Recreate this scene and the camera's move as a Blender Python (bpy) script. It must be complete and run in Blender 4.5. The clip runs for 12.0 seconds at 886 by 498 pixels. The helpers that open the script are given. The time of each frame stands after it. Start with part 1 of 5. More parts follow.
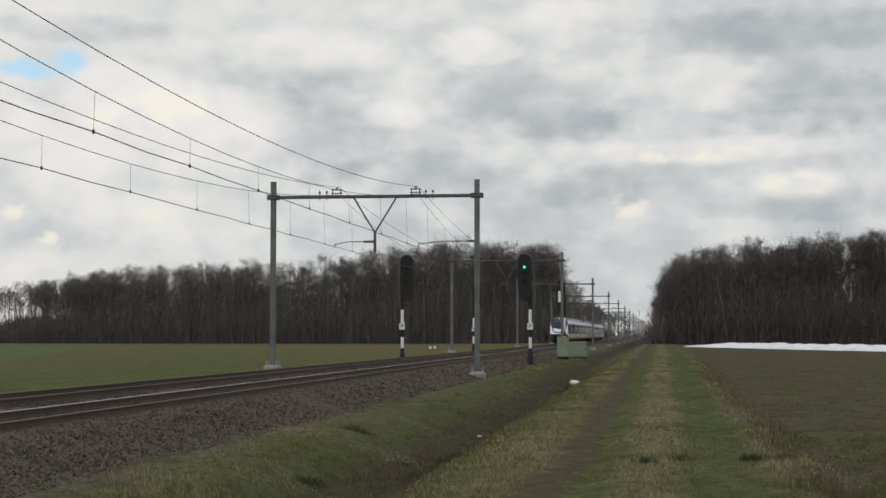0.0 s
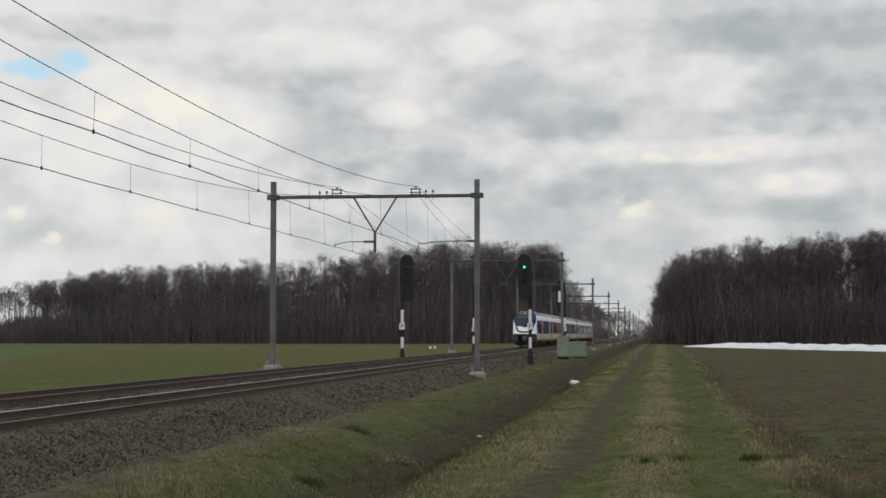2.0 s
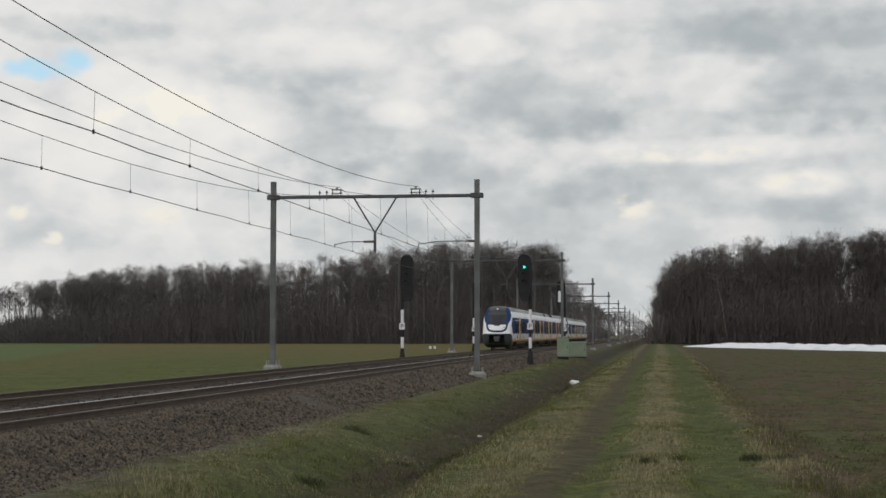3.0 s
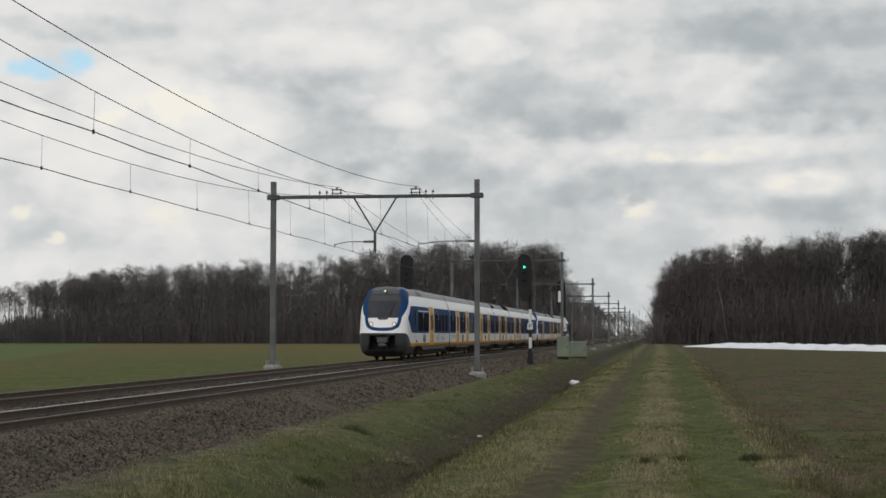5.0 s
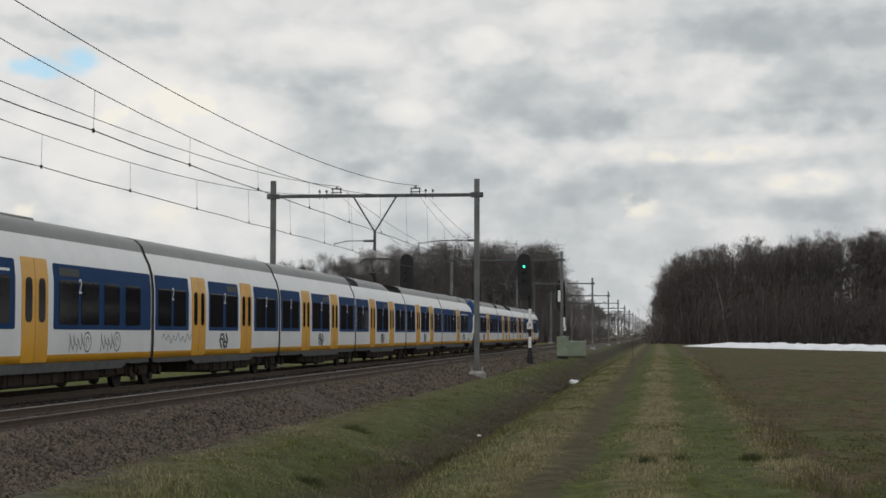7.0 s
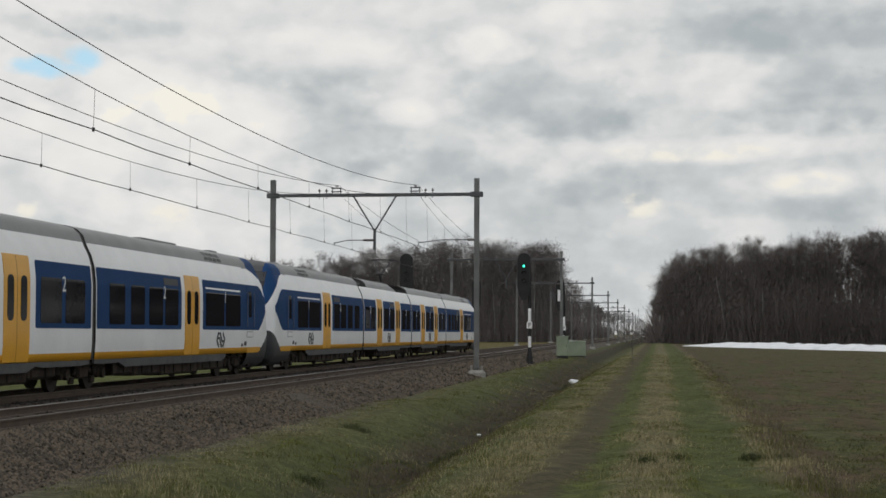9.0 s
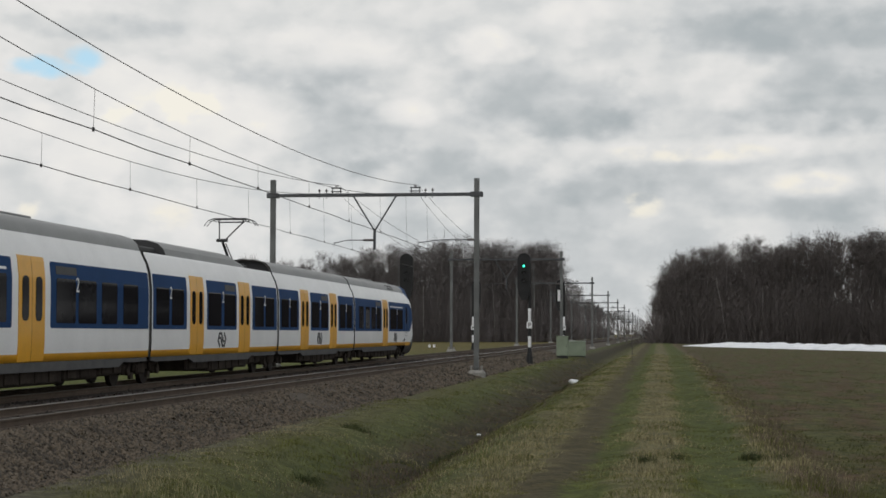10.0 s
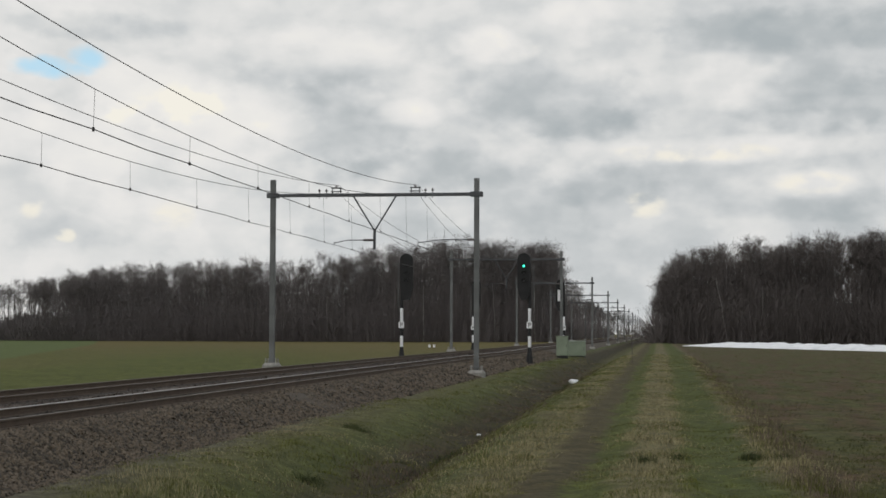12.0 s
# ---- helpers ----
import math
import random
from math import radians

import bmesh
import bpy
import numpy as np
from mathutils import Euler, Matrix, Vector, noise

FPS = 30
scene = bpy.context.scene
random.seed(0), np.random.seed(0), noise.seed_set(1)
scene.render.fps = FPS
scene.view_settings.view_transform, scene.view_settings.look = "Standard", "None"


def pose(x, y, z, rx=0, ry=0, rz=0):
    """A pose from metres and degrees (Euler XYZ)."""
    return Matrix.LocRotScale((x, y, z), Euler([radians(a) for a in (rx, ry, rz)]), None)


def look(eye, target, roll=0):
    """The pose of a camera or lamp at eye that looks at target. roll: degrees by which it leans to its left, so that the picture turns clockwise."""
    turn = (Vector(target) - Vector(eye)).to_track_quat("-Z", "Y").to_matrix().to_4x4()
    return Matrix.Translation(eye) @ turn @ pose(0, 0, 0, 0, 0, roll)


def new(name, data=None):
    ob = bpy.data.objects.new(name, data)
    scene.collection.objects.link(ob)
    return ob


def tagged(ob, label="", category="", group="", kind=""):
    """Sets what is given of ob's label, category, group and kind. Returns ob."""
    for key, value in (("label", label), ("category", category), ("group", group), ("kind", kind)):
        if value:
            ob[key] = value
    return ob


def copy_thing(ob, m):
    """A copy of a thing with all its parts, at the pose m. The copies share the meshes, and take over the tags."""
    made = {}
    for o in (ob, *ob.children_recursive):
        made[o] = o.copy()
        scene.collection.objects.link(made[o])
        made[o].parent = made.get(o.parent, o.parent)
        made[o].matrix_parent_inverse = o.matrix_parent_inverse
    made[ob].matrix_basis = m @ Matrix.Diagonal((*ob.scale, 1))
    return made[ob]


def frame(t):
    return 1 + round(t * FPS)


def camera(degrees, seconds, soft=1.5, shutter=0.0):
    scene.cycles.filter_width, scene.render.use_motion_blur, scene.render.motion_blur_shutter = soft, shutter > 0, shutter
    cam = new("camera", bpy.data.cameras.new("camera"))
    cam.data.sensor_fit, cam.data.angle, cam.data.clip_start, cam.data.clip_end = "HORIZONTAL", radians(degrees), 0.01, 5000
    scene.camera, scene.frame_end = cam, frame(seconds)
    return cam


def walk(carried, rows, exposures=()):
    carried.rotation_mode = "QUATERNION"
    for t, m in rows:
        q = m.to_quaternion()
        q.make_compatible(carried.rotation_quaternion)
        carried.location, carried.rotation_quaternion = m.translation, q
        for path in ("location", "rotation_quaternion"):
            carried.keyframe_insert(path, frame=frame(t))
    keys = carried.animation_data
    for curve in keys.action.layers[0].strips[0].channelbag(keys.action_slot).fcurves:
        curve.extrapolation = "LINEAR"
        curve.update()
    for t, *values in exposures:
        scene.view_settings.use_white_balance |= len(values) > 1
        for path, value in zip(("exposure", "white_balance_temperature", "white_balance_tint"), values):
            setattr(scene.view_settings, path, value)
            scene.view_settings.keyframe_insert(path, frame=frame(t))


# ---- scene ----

# ---- camera and its way: a tripod shot that settles by a fraction of a degree ----
cam = camera(30.31, 12.0, soft=1.6)


def eye_pose(pan, tilt, roll):
    return pose(0, 0, 1.4715, 90 + tilt, 0, pan) @ pose(0, 0, 0, 0, 0, roll)


walk(cam, [(0.0, eye_pose(7.500, 2.991, 0.0)), (5.0, eye_pose(7.500, 2.991, 0.01)), (6.5, eye_pose(7.494, 2.975, 0.06)),
           (9.0, eye_pose(7.486, 2.946, 0.17)), (12.0, eye_pose(7.484, 2.943, 0.18))],
     exposures=[(0.0, 0.0), (12.0, 0.0)])

# ---- world, sun, exposure ----
SUN_UP, SUN_TURN = radians(38), radians(200)
world = bpy.data.worlds.new("overcast")
scene.world = world
world.use_nodes = True
wn, wl = world.node_tree.nodes, world.node_tree.links
wn.clear()
w_out, w_bg = wn.new("ShaderNodeOutputWorld"), wn.new("ShaderNodeBackground")
w_sky = wn.new("ShaderNodeTexSky")
w_sky.sky_type, w_sky.sun_disc = "NISHITA", False
w_sky.sun_elevation, w_sky.sun_rotation = SUN_UP, SUN_TURN
w_co, w_no, w_ramp, w_mix = wn.new("ShaderNodeTexCoord"), wn.new("ShaderNodeTexNoise"), wn.new("ShaderNodeValToRGB"), wn.new("ShaderNodeMix")
w_no.inputs["Scale"].default_value, w_no.inputs["Detail"].default_value = 3.5, 6
w_ramp.color_ramp.elements[0].position, w_ramp.color_ramp.elements[0].color = 0.3, (4.6, 4.9, 5.3, 1)
w_ramp.color_ramp.elements[1].position, w_ramp.color_ramp.elements[1].color = 0.7, (7.6, 7.7, 7.8, 1)
w_mix.data_type = "RGBA"
w_mix.inputs["Factor"].default_value = 0.9
wl.new(w_co.outputs["Generated"], w_no.inputs["Vector"])
wl.new(w_no.outputs["Fac"], w_ramp.inputs["Fac"])
wl.new(w_sky.outputs["Color"], w_mix.inputs["A"])
wl.new(w_ramp.outputs["Color"], w_mix.inputs["B"])
wl.new(w_mix.outputs["Result"], w_bg.inputs["Color"])
w_bg.inputs["Strength"].default_value = 0.105
wl.new(w_bg.outputs["Background"], w_out.inputs["Surface"])

sun = new("sun", bpy.data.lights.new("sun", "SUN"))
sun.data.energy, sun.data.angle, sun.data.color = 0.7, radians(20), (1.0, 0.96, 0.9)
sun.matrix_world = look((0, 0, 0), (-math.sin(SUN_TURN) * math.cos(SUN_UP), -math.cos(SUN_TURN) * math.cos(SUN_UP), -math.sin(SUN_UP)))


# ---- materials ----
def S(r, g, b):
    """Linear colour from 0..255 picture values."""
    return tuple(((c / 255) / 12.92 if c / 255 <= 0.04045 else ((c / 255 + 0.055) / 1.055) ** 2.4) for c in (r, g, b)) + (1,)


def mat(name, c1, c2, scale=4.0, rough=0.6, metal=0.0, bump=0.0, fine=30.0, spec=0.5, island=False, rand=0.0, c3=None):
    """Two-scale noise between two colours, with fine relief; island: each loose piece takes its own tone."""
    m = bpy.data.materials.new(name)
    m.use_nodes = True
    n, l = m.node_tree.nodes, m.node_tree.links
    b = n["Principled BSDF"]
    b.inputs["Roughness"].default_value, b.inputs["Metallic"].default_value = rough, metal
    b.inputs["Specular IOR Level"].default_value = spec
    co = n.new("ShaderNodeTexCoord")
    n1, n2 = n.new("ShaderNodeTexNoise"), n.new("ShaderNodeTexNoise")
    n1.inputs["Scale"].default_value, n1.inputs["Detail"].default_value = scale, 5
    n2.inputs["Scale"].default_value, n2.inputs["Detail"].default_value = fine, 3
    for k in (n1, n2):
        l.new(co.outputs["Object"], k.inputs["Vector"])
    add = n.new("ShaderNodeMath")
    add.operation, add.inputs[1].default_value = "MULTIPLY_ADD", 0.45
    l.new(n2.outputs["Fac"], add.inputs[0])
    l.new(n1.outputs["Fac"], add.inputs[2])
    last = add.outputs[0]
    if island or rand:
        src = n.new("ShaderNodeNewGeometry").outputs["Random Per Island"] if island else n.new("ShaderNodeObjectInfo").outputs["Random"]
        k = n.new("ShaderNodeMath")
        k.operation, k.inputs[1].default_value = "MULTIPLY_ADD", rand or 0.9
        l.new(src, k.inputs[0])
        l.new(last, k.inputs[2])
        sub = n.new("ShaderNodeMath")
        sub.operation, sub.inputs[1].default_value = "SUBTRACT", (rand or 0.9) / 2
        l.new(k.outputs[0], sub.inputs[0])
        last = sub.outputs[0]
    ramp = n.new("ShaderNodeValToRGB")
    ramp.color_ramp.elements[0].position, ramp.color_ramp.elements[0].color = 0.42, (*c1[:3], 1)
    ramp.color_ramp.elements[1].position, ramp.color_ramp.elements[1].color = 1.0, (*c2[:3], 1)
    if c3:
        e = ramp.color_ramp.elements.new(0.72)
        e.color = (*c3[:3], 1)
    l.new(last, ramp.inputs["Fac"])
    l.new(ramp.outputs["Color"], b.inputs["Base Color"])
    if bump:
        bp = n.new("ShaderNodeBump")
        bp.inputs["Strength"].default_value, bp.inputs["Distance"].default_value = bump, 0.02
        l.new(n2.outputs["Fac"], bp.inputs["Height"])
        l.new(bp.outputs["Normal"], b.inputs["Normal"])
    return m


def glow(name, color, strength):
    m = bpy.data.materials.new(name)
    m.use_nodes = True
    b = m.node_tree.nodes["Principled BSDF"]
    b.inputs["Base Color"].default_value = color
    b.inputs["Emission Color"].default_value, b.inputs["Emission Strength"].default_value = color, strength
    return m


M_RAILDULL = mat("dull_rail_head", (0.07, 0.055, 0.042), (0.13, 0.108, 0.086), 2, 0.6, 0.2, 0)
M_RAILTOP = mat("polished_rail_head", (0.30, 0.29, 0.28), (0.5, 0.49, 0.48), 2, 0.35, 0.9, 0)
M_RUST = mat("rusty_rail", (0.055, 0.039, 0.026), (0.11, 0.075, 0.05), 3, 0.85, 0, 0.4, 60)
M_SLEEPER = mat("weathered_concrete_sleeper", (0.03, 0.024, 0.019), (0.07, 0.058, 0.047), 2, 0.9, 0, 0.4, 25, rand=0.3)
M_BALLAST = mat("brown_ballast_bed", (0.026, 0.02, 0.013), (0.072, 0.056, 0.037), 6, 0.95, 0, 0.8, 22)
M_BEDSTONE = mat("rust_dusted_ballast_stone", (0.016, 0.012, 0.009), (0.056, 0.042, 0.032), 1.5, 0.9, 0, 0.3, 60, island=True)
M_BEDDARK = mat("rust_dusted_track_bed", (0.03, 0.022, 0.016), (0.085, 0.063, 0.046), 6, 0.95, 0, 0.8, 22)
M_STONE = mat("ballast_stone", (0.03, 0.023, 0.015), (0.115, 0.089, 0.06), 1.5, 0.9, 0, 0.3, 60, island=True)
M_GALV = mat("galvanised_steel", (0.085, 0.088, 0.085), (0.16, 0.165, 0.16), 1.2, 0.7, 0.15, 0.1, 40)
M_GALVD = mat("dark_weathered_steel", (0.05, 0.052, 0.055), (0.10, 0.105, 0.11), 2, 0.6, 0.3, 0.1, 40)
M_CONC = mat("pale_concrete", (0.14, 0.135, 0.12), (0.32, 0.31, 0.28), 5, 0.9, 0, 0.3, 30)
M_WIRE = mat("dark_copper_wire", (0.03, 0.028, 0.027), (0.06, 0.055, 0.05), 1, 0.6, 0.4)
M_INSUL = mat("brown_insulator", (0.03, 0.022, 0.02), (0.06, 0.045, 0.04), 3, 0.3)
M_SIGBLACK = mat("matt_black_signal_paint", (0.006, 0.006, 0.006), (0.014, 0.014, 0.014), 3, 0.8)
M_SIGWHITE = mat("white_mast_paint", (0.6, 0.6, 0.6), (0.8, 0.8, 0.8), 4, 0.5)
M_LENS = mat("dark_signal_lens", (0.01, 0.01, 0.012), (0.02, 0.02, 0.02), 3, 0.15)
M_GREEN = glow("green_signal_light", (0.05, 0.9, 0.55, 1), 2.2)
M_CABINET = mat("grey_green_cabinet_paint", (0.15, 0.185, 0.125), (0.22, 0.26, 0.185), 1.5, 0.6, 0, 0.1, 20)
M_CABTOP = mat("pale_cabinet_lid", (0.3, 0.34, 0.29), (0.42, 0.46, 0.4), 2, 0.6)
M_FOIL = mat("white_plastic_sheet", (0.62, 0.64, 0.66), (0.85, 0.86, 0.87), 0.6, 0.4, 0, 0.5, 3)
M_TRUNK = mat("grey_brown_bark", (0.055, 0.048, 0.045), (0.085, 0.074, 0.07), 0.4, 0.95, 0, 0, 5, island=True, rand=0.4)
M_TWIG = mat("winter_twigs", (0.092, 0.079, 0.074), (0.128, 0.111, 0.104), 0.05, 0.95, 0, 0, 1.0, island=True, rand=0.3)
# Twigs and bark of the farther woods: distance haze put into paler, greyer colour
M_HAZETWIG = mat("haze_paled_twigs", (0.112, 0.099, 0.096), (0.152, 0.135, 0.13), 0.05, 0.95, 0, 0, 1.0, island=True, rand=0.3)
M_HAZEBARK = mat("haze_paled_bark", (0.08, 0.071, 0.068), (0.125, 0.111, 0.106), 0.4, 0.95, 0, 0, 5, island=True, rand=0.4)
M_BIRCH = mat("pale_birch_bark", (0.25, 0.24, 0.22), (0.5, 0.48, 0.45), 1.5, 0.8, 0, 0, 6)
M_BLADE = mat("green_grass_blade", (0.038, 0.045, 0.008), (0.13, 0.138, 0.029), 0.35, 0.75, 0, 0, 3, island=True, spec=0.2)
M_STRAW = mat("dry_straw_blade", (0.082, 0.073, 0.034), (0.38, 0.335, 0.185), 0.5, 0.8, 0, 0, 3, island=True, spec=0.2)


# ---- mesh helpers ----
def link(name, verts, faces, materials, parent=None, smooth=False, index=None, label=""):
    me = bpy.data.meshes.new(name)
    me.from_pydata(verts, [], faces)
    for m in (materials if isinstance(materials, (list, tuple)) else [materials]):
        me.materials.append(m)
    if index is not None:
        me.polygons.foreach_set("material_index", index)
    if smooth:
        me.polygons.foreach_set("use_smooth", [True] * len(me.polygons))
    me.update()
    ob = new(name, me)
    if parent:
        ob.parent = parent
    return tagged(ob, label)


def part(name, bm, material, parent, label="", smooth=False):
    me = bpy.data.meshes.new(name)
    bm.to_mesh(me)
    bm.free()
    for m in (material if isinstance(material, (list, tuple)) else [material]):
        me.materials.append(m)
    if smooth:
        me.polygons.foreach_set("use_smooth", [True] * len(me.polygons))
    ob = new(name, me)
    if parent:
        ob.parent = parent
    return tagged(ob, label)


def box(bm, lo, hi, bevel=0.0):
    lo, hi = Vector(lo), Vector(hi)
    r = bmesh.ops.create_cube(bm, size=1, matrix=Matrix.LocRotScale((lo + hi) / 2, None, hi - lo))
    if bevel:
        es = list({e for v in r["verts"] for e in v.link_edges})
        bmesh.ops.bevel(bm, geom=es, offset=bevel, segments=1, affect="EDGES")
    return bm


def rod(bm, a, b, r1, r2=None, seg=8):
    a, b = Vector(a), Vector(b)
    d = b - a
    m = Matrix.Translation((a + b) / 2) @ d.to_track_quat("Z", "Y").to_matrix().to_4x4()
    bmesh.ops.create_cone(bm, cap_ends=True, segments=seg, radius1=r1, radius2=r1 if r2 is None else r2, depth=d.length, matrix=m)
    return bm


def B():
    return bmesh.new()


def thing(name, label, category, at=(0, 0, 0), group=""):
    ob = new(name)
    ob.location = at
    return tagged(ob, label, category, group)


rng = np.random.default_rng(7)

# ---- plan: the tracks run along +y; rail heads at z = 0 ----
NEAR, FAR = -11.65, -15.54
GAUGE = 1.507
POST_R, POST_L = -8.65, -18.70
SPAN, FIRST = 70.0, 78.3
TRACK_START, TRACK_END = -190.0, 2400.0


def shape_z(x, y):
    """Height of the ground: bed, ditch, farm path and fields."""
    xs = [-4000, -60, -24, -20.2, -18.2, -16.9, -9.9, -8.7, -7.7, -6.8, -5.4, -4.6, -3.6, -2.9, -1.4, -1.0, -0.5, 0.4, 0.8, 1.2, 1.9, 2.5, 8, 4000]
    zs = [-0.9, -0.75, -0.62, -0.6, -0.55, -0.34, -0.34, -0.62, -0.66, -0.72, -1.22, -1.32, -0.78, -0.50, -0.46, -0.49, -0.42, -0.42, -0.49, -0.46, -0.42, -0.5, -0.55, -0.9]
    return np.interp(x, xs, zs)


def relief(x, y):
    """Small humps everywhere, rougher in the ditch."""
    wob = np.zeros_like(x)
    for k, a, ph in ((0.9, 0.03, 1.0), (2.3, 0.02, 2.0), (5.1, 0.004, 0.4), (0.31, 0.05, 3.1)):
        wob += a * np.sin(k * x * 1.3 + 2.1 * np.sin(k * 0.7 * y) + ph) * np.cos(k * y + 1.7 * np.sin(k * 0.9 * x + ph))
    ditch = np.exp(-((x + 4.9) / 1.3) ** 2)
    for k, a, ph in ((1.7, 0.075, 0.9), (3.4, 0.045, 2.2), (6.1, 0.025, 4.0)):
        wob += ditch * a * np.sin(k * x * 1.2 + 2.6 * np.sin(k * 0.6 * y + ph) + ph) * np.sin(k * 0.8 * y + 2.2 * np.sin(k * 0.8 * x))
    return wob * np.clip(1.5 - np.abs(y - 40) / 120, 0.0, 1)


# ---- ground ----
def build_ground():
    gx = np.concatenate([-np.geomspace(4000, 24, 40), np.arange(-23, -8.5, 0.6), np.arange(-8.5, 3.6, 0.12), np.arange(3.6, 14, 0.5), np.geomspace(14, 4000, 40)])
    gy = np.concatenate([-np.geomspace(1500, 10, 16), np.arange(-8, 12, 2.0), np.arange(12, 60, 0.32), np.arange(60, 160, 1.5), np.geomspace(160, 4600, 50)])
    X, Y = np.meshgrid(gx, gy)
    Z = shape_z(X, Y)
    soft = np.where((X > -7.7) | (X < -19), 1.0, 0.25)
    Z = Z + relief(X, Y) * soft
    nx, ny = len(gx), len(gy)
    V = np.stack([X, Y, Z], -1).reshape(-1, 3)
    i = np.arange(nx * ny).reshape(ny, nx)
    F = np.stack([i[:-1, :-1], i[:-1, 1:], i[1:, 1:], i[1:, :-1]], -1).reshape(-1, 4)
    m = bpy.data.materials.new("meadow_path_and_field")
    m.use_nodes = True
    n, l = m.node_tree.nodes, m.node_tree.links
    b = n["Principled BSDF"]
    b.inputs["Roughness"].default_value, b.inputs["Specular IOR Level"].default_value = 0.95, 0.15
    co, sep = n.new("ShaderNodeTexCoord"), n.new("ShaderNodeSeparateXYZ")
    l.new(co.outputs["Object"], sep.inputs["Vector"])

    def noise_of(scale, detail=5, stretch=None):
        k = n.new("ShaderNodeTexNoise")
        k.inputs["Scale"].default_value, k.inputs["Detail"].default_value = scale, detail
        if stretch:
            mp = n.new("ShaderNodeMapping")
            mp.inputs["Scale"].default_value = stretch
            l.new(co.outputs["Object"], mp.inputs["Vector"])
            l.new(mp.outputs["Vector"], k.inputs["Vector"])
        else:
            l.new(co.outputs["Object"], k.inputs["Vector"])
        return k.outputs["Fac"]

    def math_(op, a, c, d=None):
        k = n.new("ShaderNodeMath")
        k.operation = op
        for j, v in enumerate((a, c, d)):
            if v is None:
                continue
            if isinstance(v, (int, float)):
                k.inputs[j].default_value = v
            else:
                l.new(v, k.inputs[j])
        return k.outputs[0]

    def ramp(fac, stops):
        k = n.new("ShaderNodeValToRGB")
        e = k.color_ramp.elements
        while len(e) < len(stops):
            e.new(0.5)
        for j, (p_, c) in enumerate(stops):
            e[j].position, e[j].color = p_, (*c, 1)
        l.new(fac, k.inputs["Fac"])
        return k.outputs["Color"]

    def mix(fac, a, c):
        k = n.new("ShaderNodeMix")
        k.data_type = "RGBA"
        l.new(fac, k.inputs["Factor"])
        l.new(a, k.inputs["A"])
        l.new(c, k.inputs["B"])
        return k.outputs["Result"]

    big, mid, fine = noise_of(0.12), noise_of(0.9), noise_of(9.0, 8)
    # the path drifts and widens a little with distance
    yy = math_("MAXIMUM", math_("SUBTRACT", sep.outputs["Y"], 20.0), 0.0)
    yy = math_("MINIMUM", yy, 150.0)
    px = math_("DIVIDE", math_("SUBTRACT", sep.outputs["X"], math_("MULTIPLY", yy, 0.003)), math_("MULTIPLY_ADD", yy, 0.003, 1.0))
    px = math_("ADD", px, math_("MULTIPLY_ADD", mid, 0.9, -0.45))
    px = math_("ADD", px, math_("MULTIPLY_ADD", noise_of(0.35, 3), 0.7, -0.35))
    px = math_("ADD", px, math_("MULTIPLY_ADD", fine, 0.5, -0.25))
    t = math_("MULTIPLY_ADD", px, 1 / 14.0, 0.75)  # -10.5 .. 3.5 m

    def at(x):
        return (x + 10.5) / 14.0
    grass, lush = (0.08, 0.08, 0.036), (0.066, 0.077, 0.02)
    cess, soil = (0.075, 0.066, 0.054), (0.062, 0.05, 0.036)
    green, dull = (0.066, 0.076, 0.026), (0.085, 0.083, 0.034)
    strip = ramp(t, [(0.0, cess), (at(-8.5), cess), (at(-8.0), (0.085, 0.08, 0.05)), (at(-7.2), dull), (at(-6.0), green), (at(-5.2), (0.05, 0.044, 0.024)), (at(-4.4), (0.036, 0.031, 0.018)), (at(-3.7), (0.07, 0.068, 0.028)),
                     (at(-2.9), green), (at(-2.5), (0.098, 0.09, 0.042)), (at(-1.85), (0.105, 0.093, 0.044)), (at(-1.6), (0.064, 0.054, 0.027)), (at(-1.2), (0.062, 0.053, 0.026)), (at(-1.0), lush), (at(-0.65), lush),
                     (at(-0.4), (0.12, 0.108, 0.055)), (at(0.2), (0.12, 0.106, 0.055)), (at(0.5), lush), (at(1.3), (0.06, 0.072, 0.022)), (at(1.55), (0.10, 0.09, 0.045)), (at(1.9), (0.085, 0.058, 0.038)), (at(2.6), soil)])
    tone = ramp(math_("MULTIPLY_ADD", noise_of(2.6, 6), 0.55, math_("MULTIPLY", fine, 0.5)), [(0.3, (0.42, 0.42, 0.42)), (0.52, (0.95, 0.95, 0.95)), (0.72, (1.65, 1.62, 1.55))])
    mul = n.new("ShaderNodeMix")
    mul.data_type, mul.blend_type = "RGBA", "MULTIPLY"
    mul.inputs["Factor"].default_value = 1.0
    # fields: weedy soil to one side, young crop to the other
    rows_ = noise_of(1.0, 6, (1.2, 0.25, 1))
    field_r = mix(math_("MULTIPLY_ADD", rows_, 4.5, -1.65), ramp(mid, [(0.3, (0.056, 0.038, 0.021)), (0.7, (0.088, 0.06, 0.033))]), ramp(fine, [(0.3, (0.042, 0.045, 0.014)), (0.7, (0.075, 0.076, 0.026))]))
    deep = math_("MULTIPLY_ADD", sep.outputs["Y"], 1 / 160.0, -0.55)
    deep = math_("ADD", deep, math_("MULTIPLY_ADD", noise_of(0.05, 6, (1, 0.35, 1)), 2.6, -1.3))
    clampd = n.new("ShaderNodeClamp")
    l.new(deep, clampd.inputs["Value"])
    field_l = mix(clampd.outputs["Result"], ramp(mid, [(0.3, (0.058, 0.068, 0.014)), (0.7, (0.085, 0.095, 0.021))]), ramp(mid, [(0.3, (0.09, 0.076, 0.024)), (0.7, (0.112, 0.092, 0.032))]))
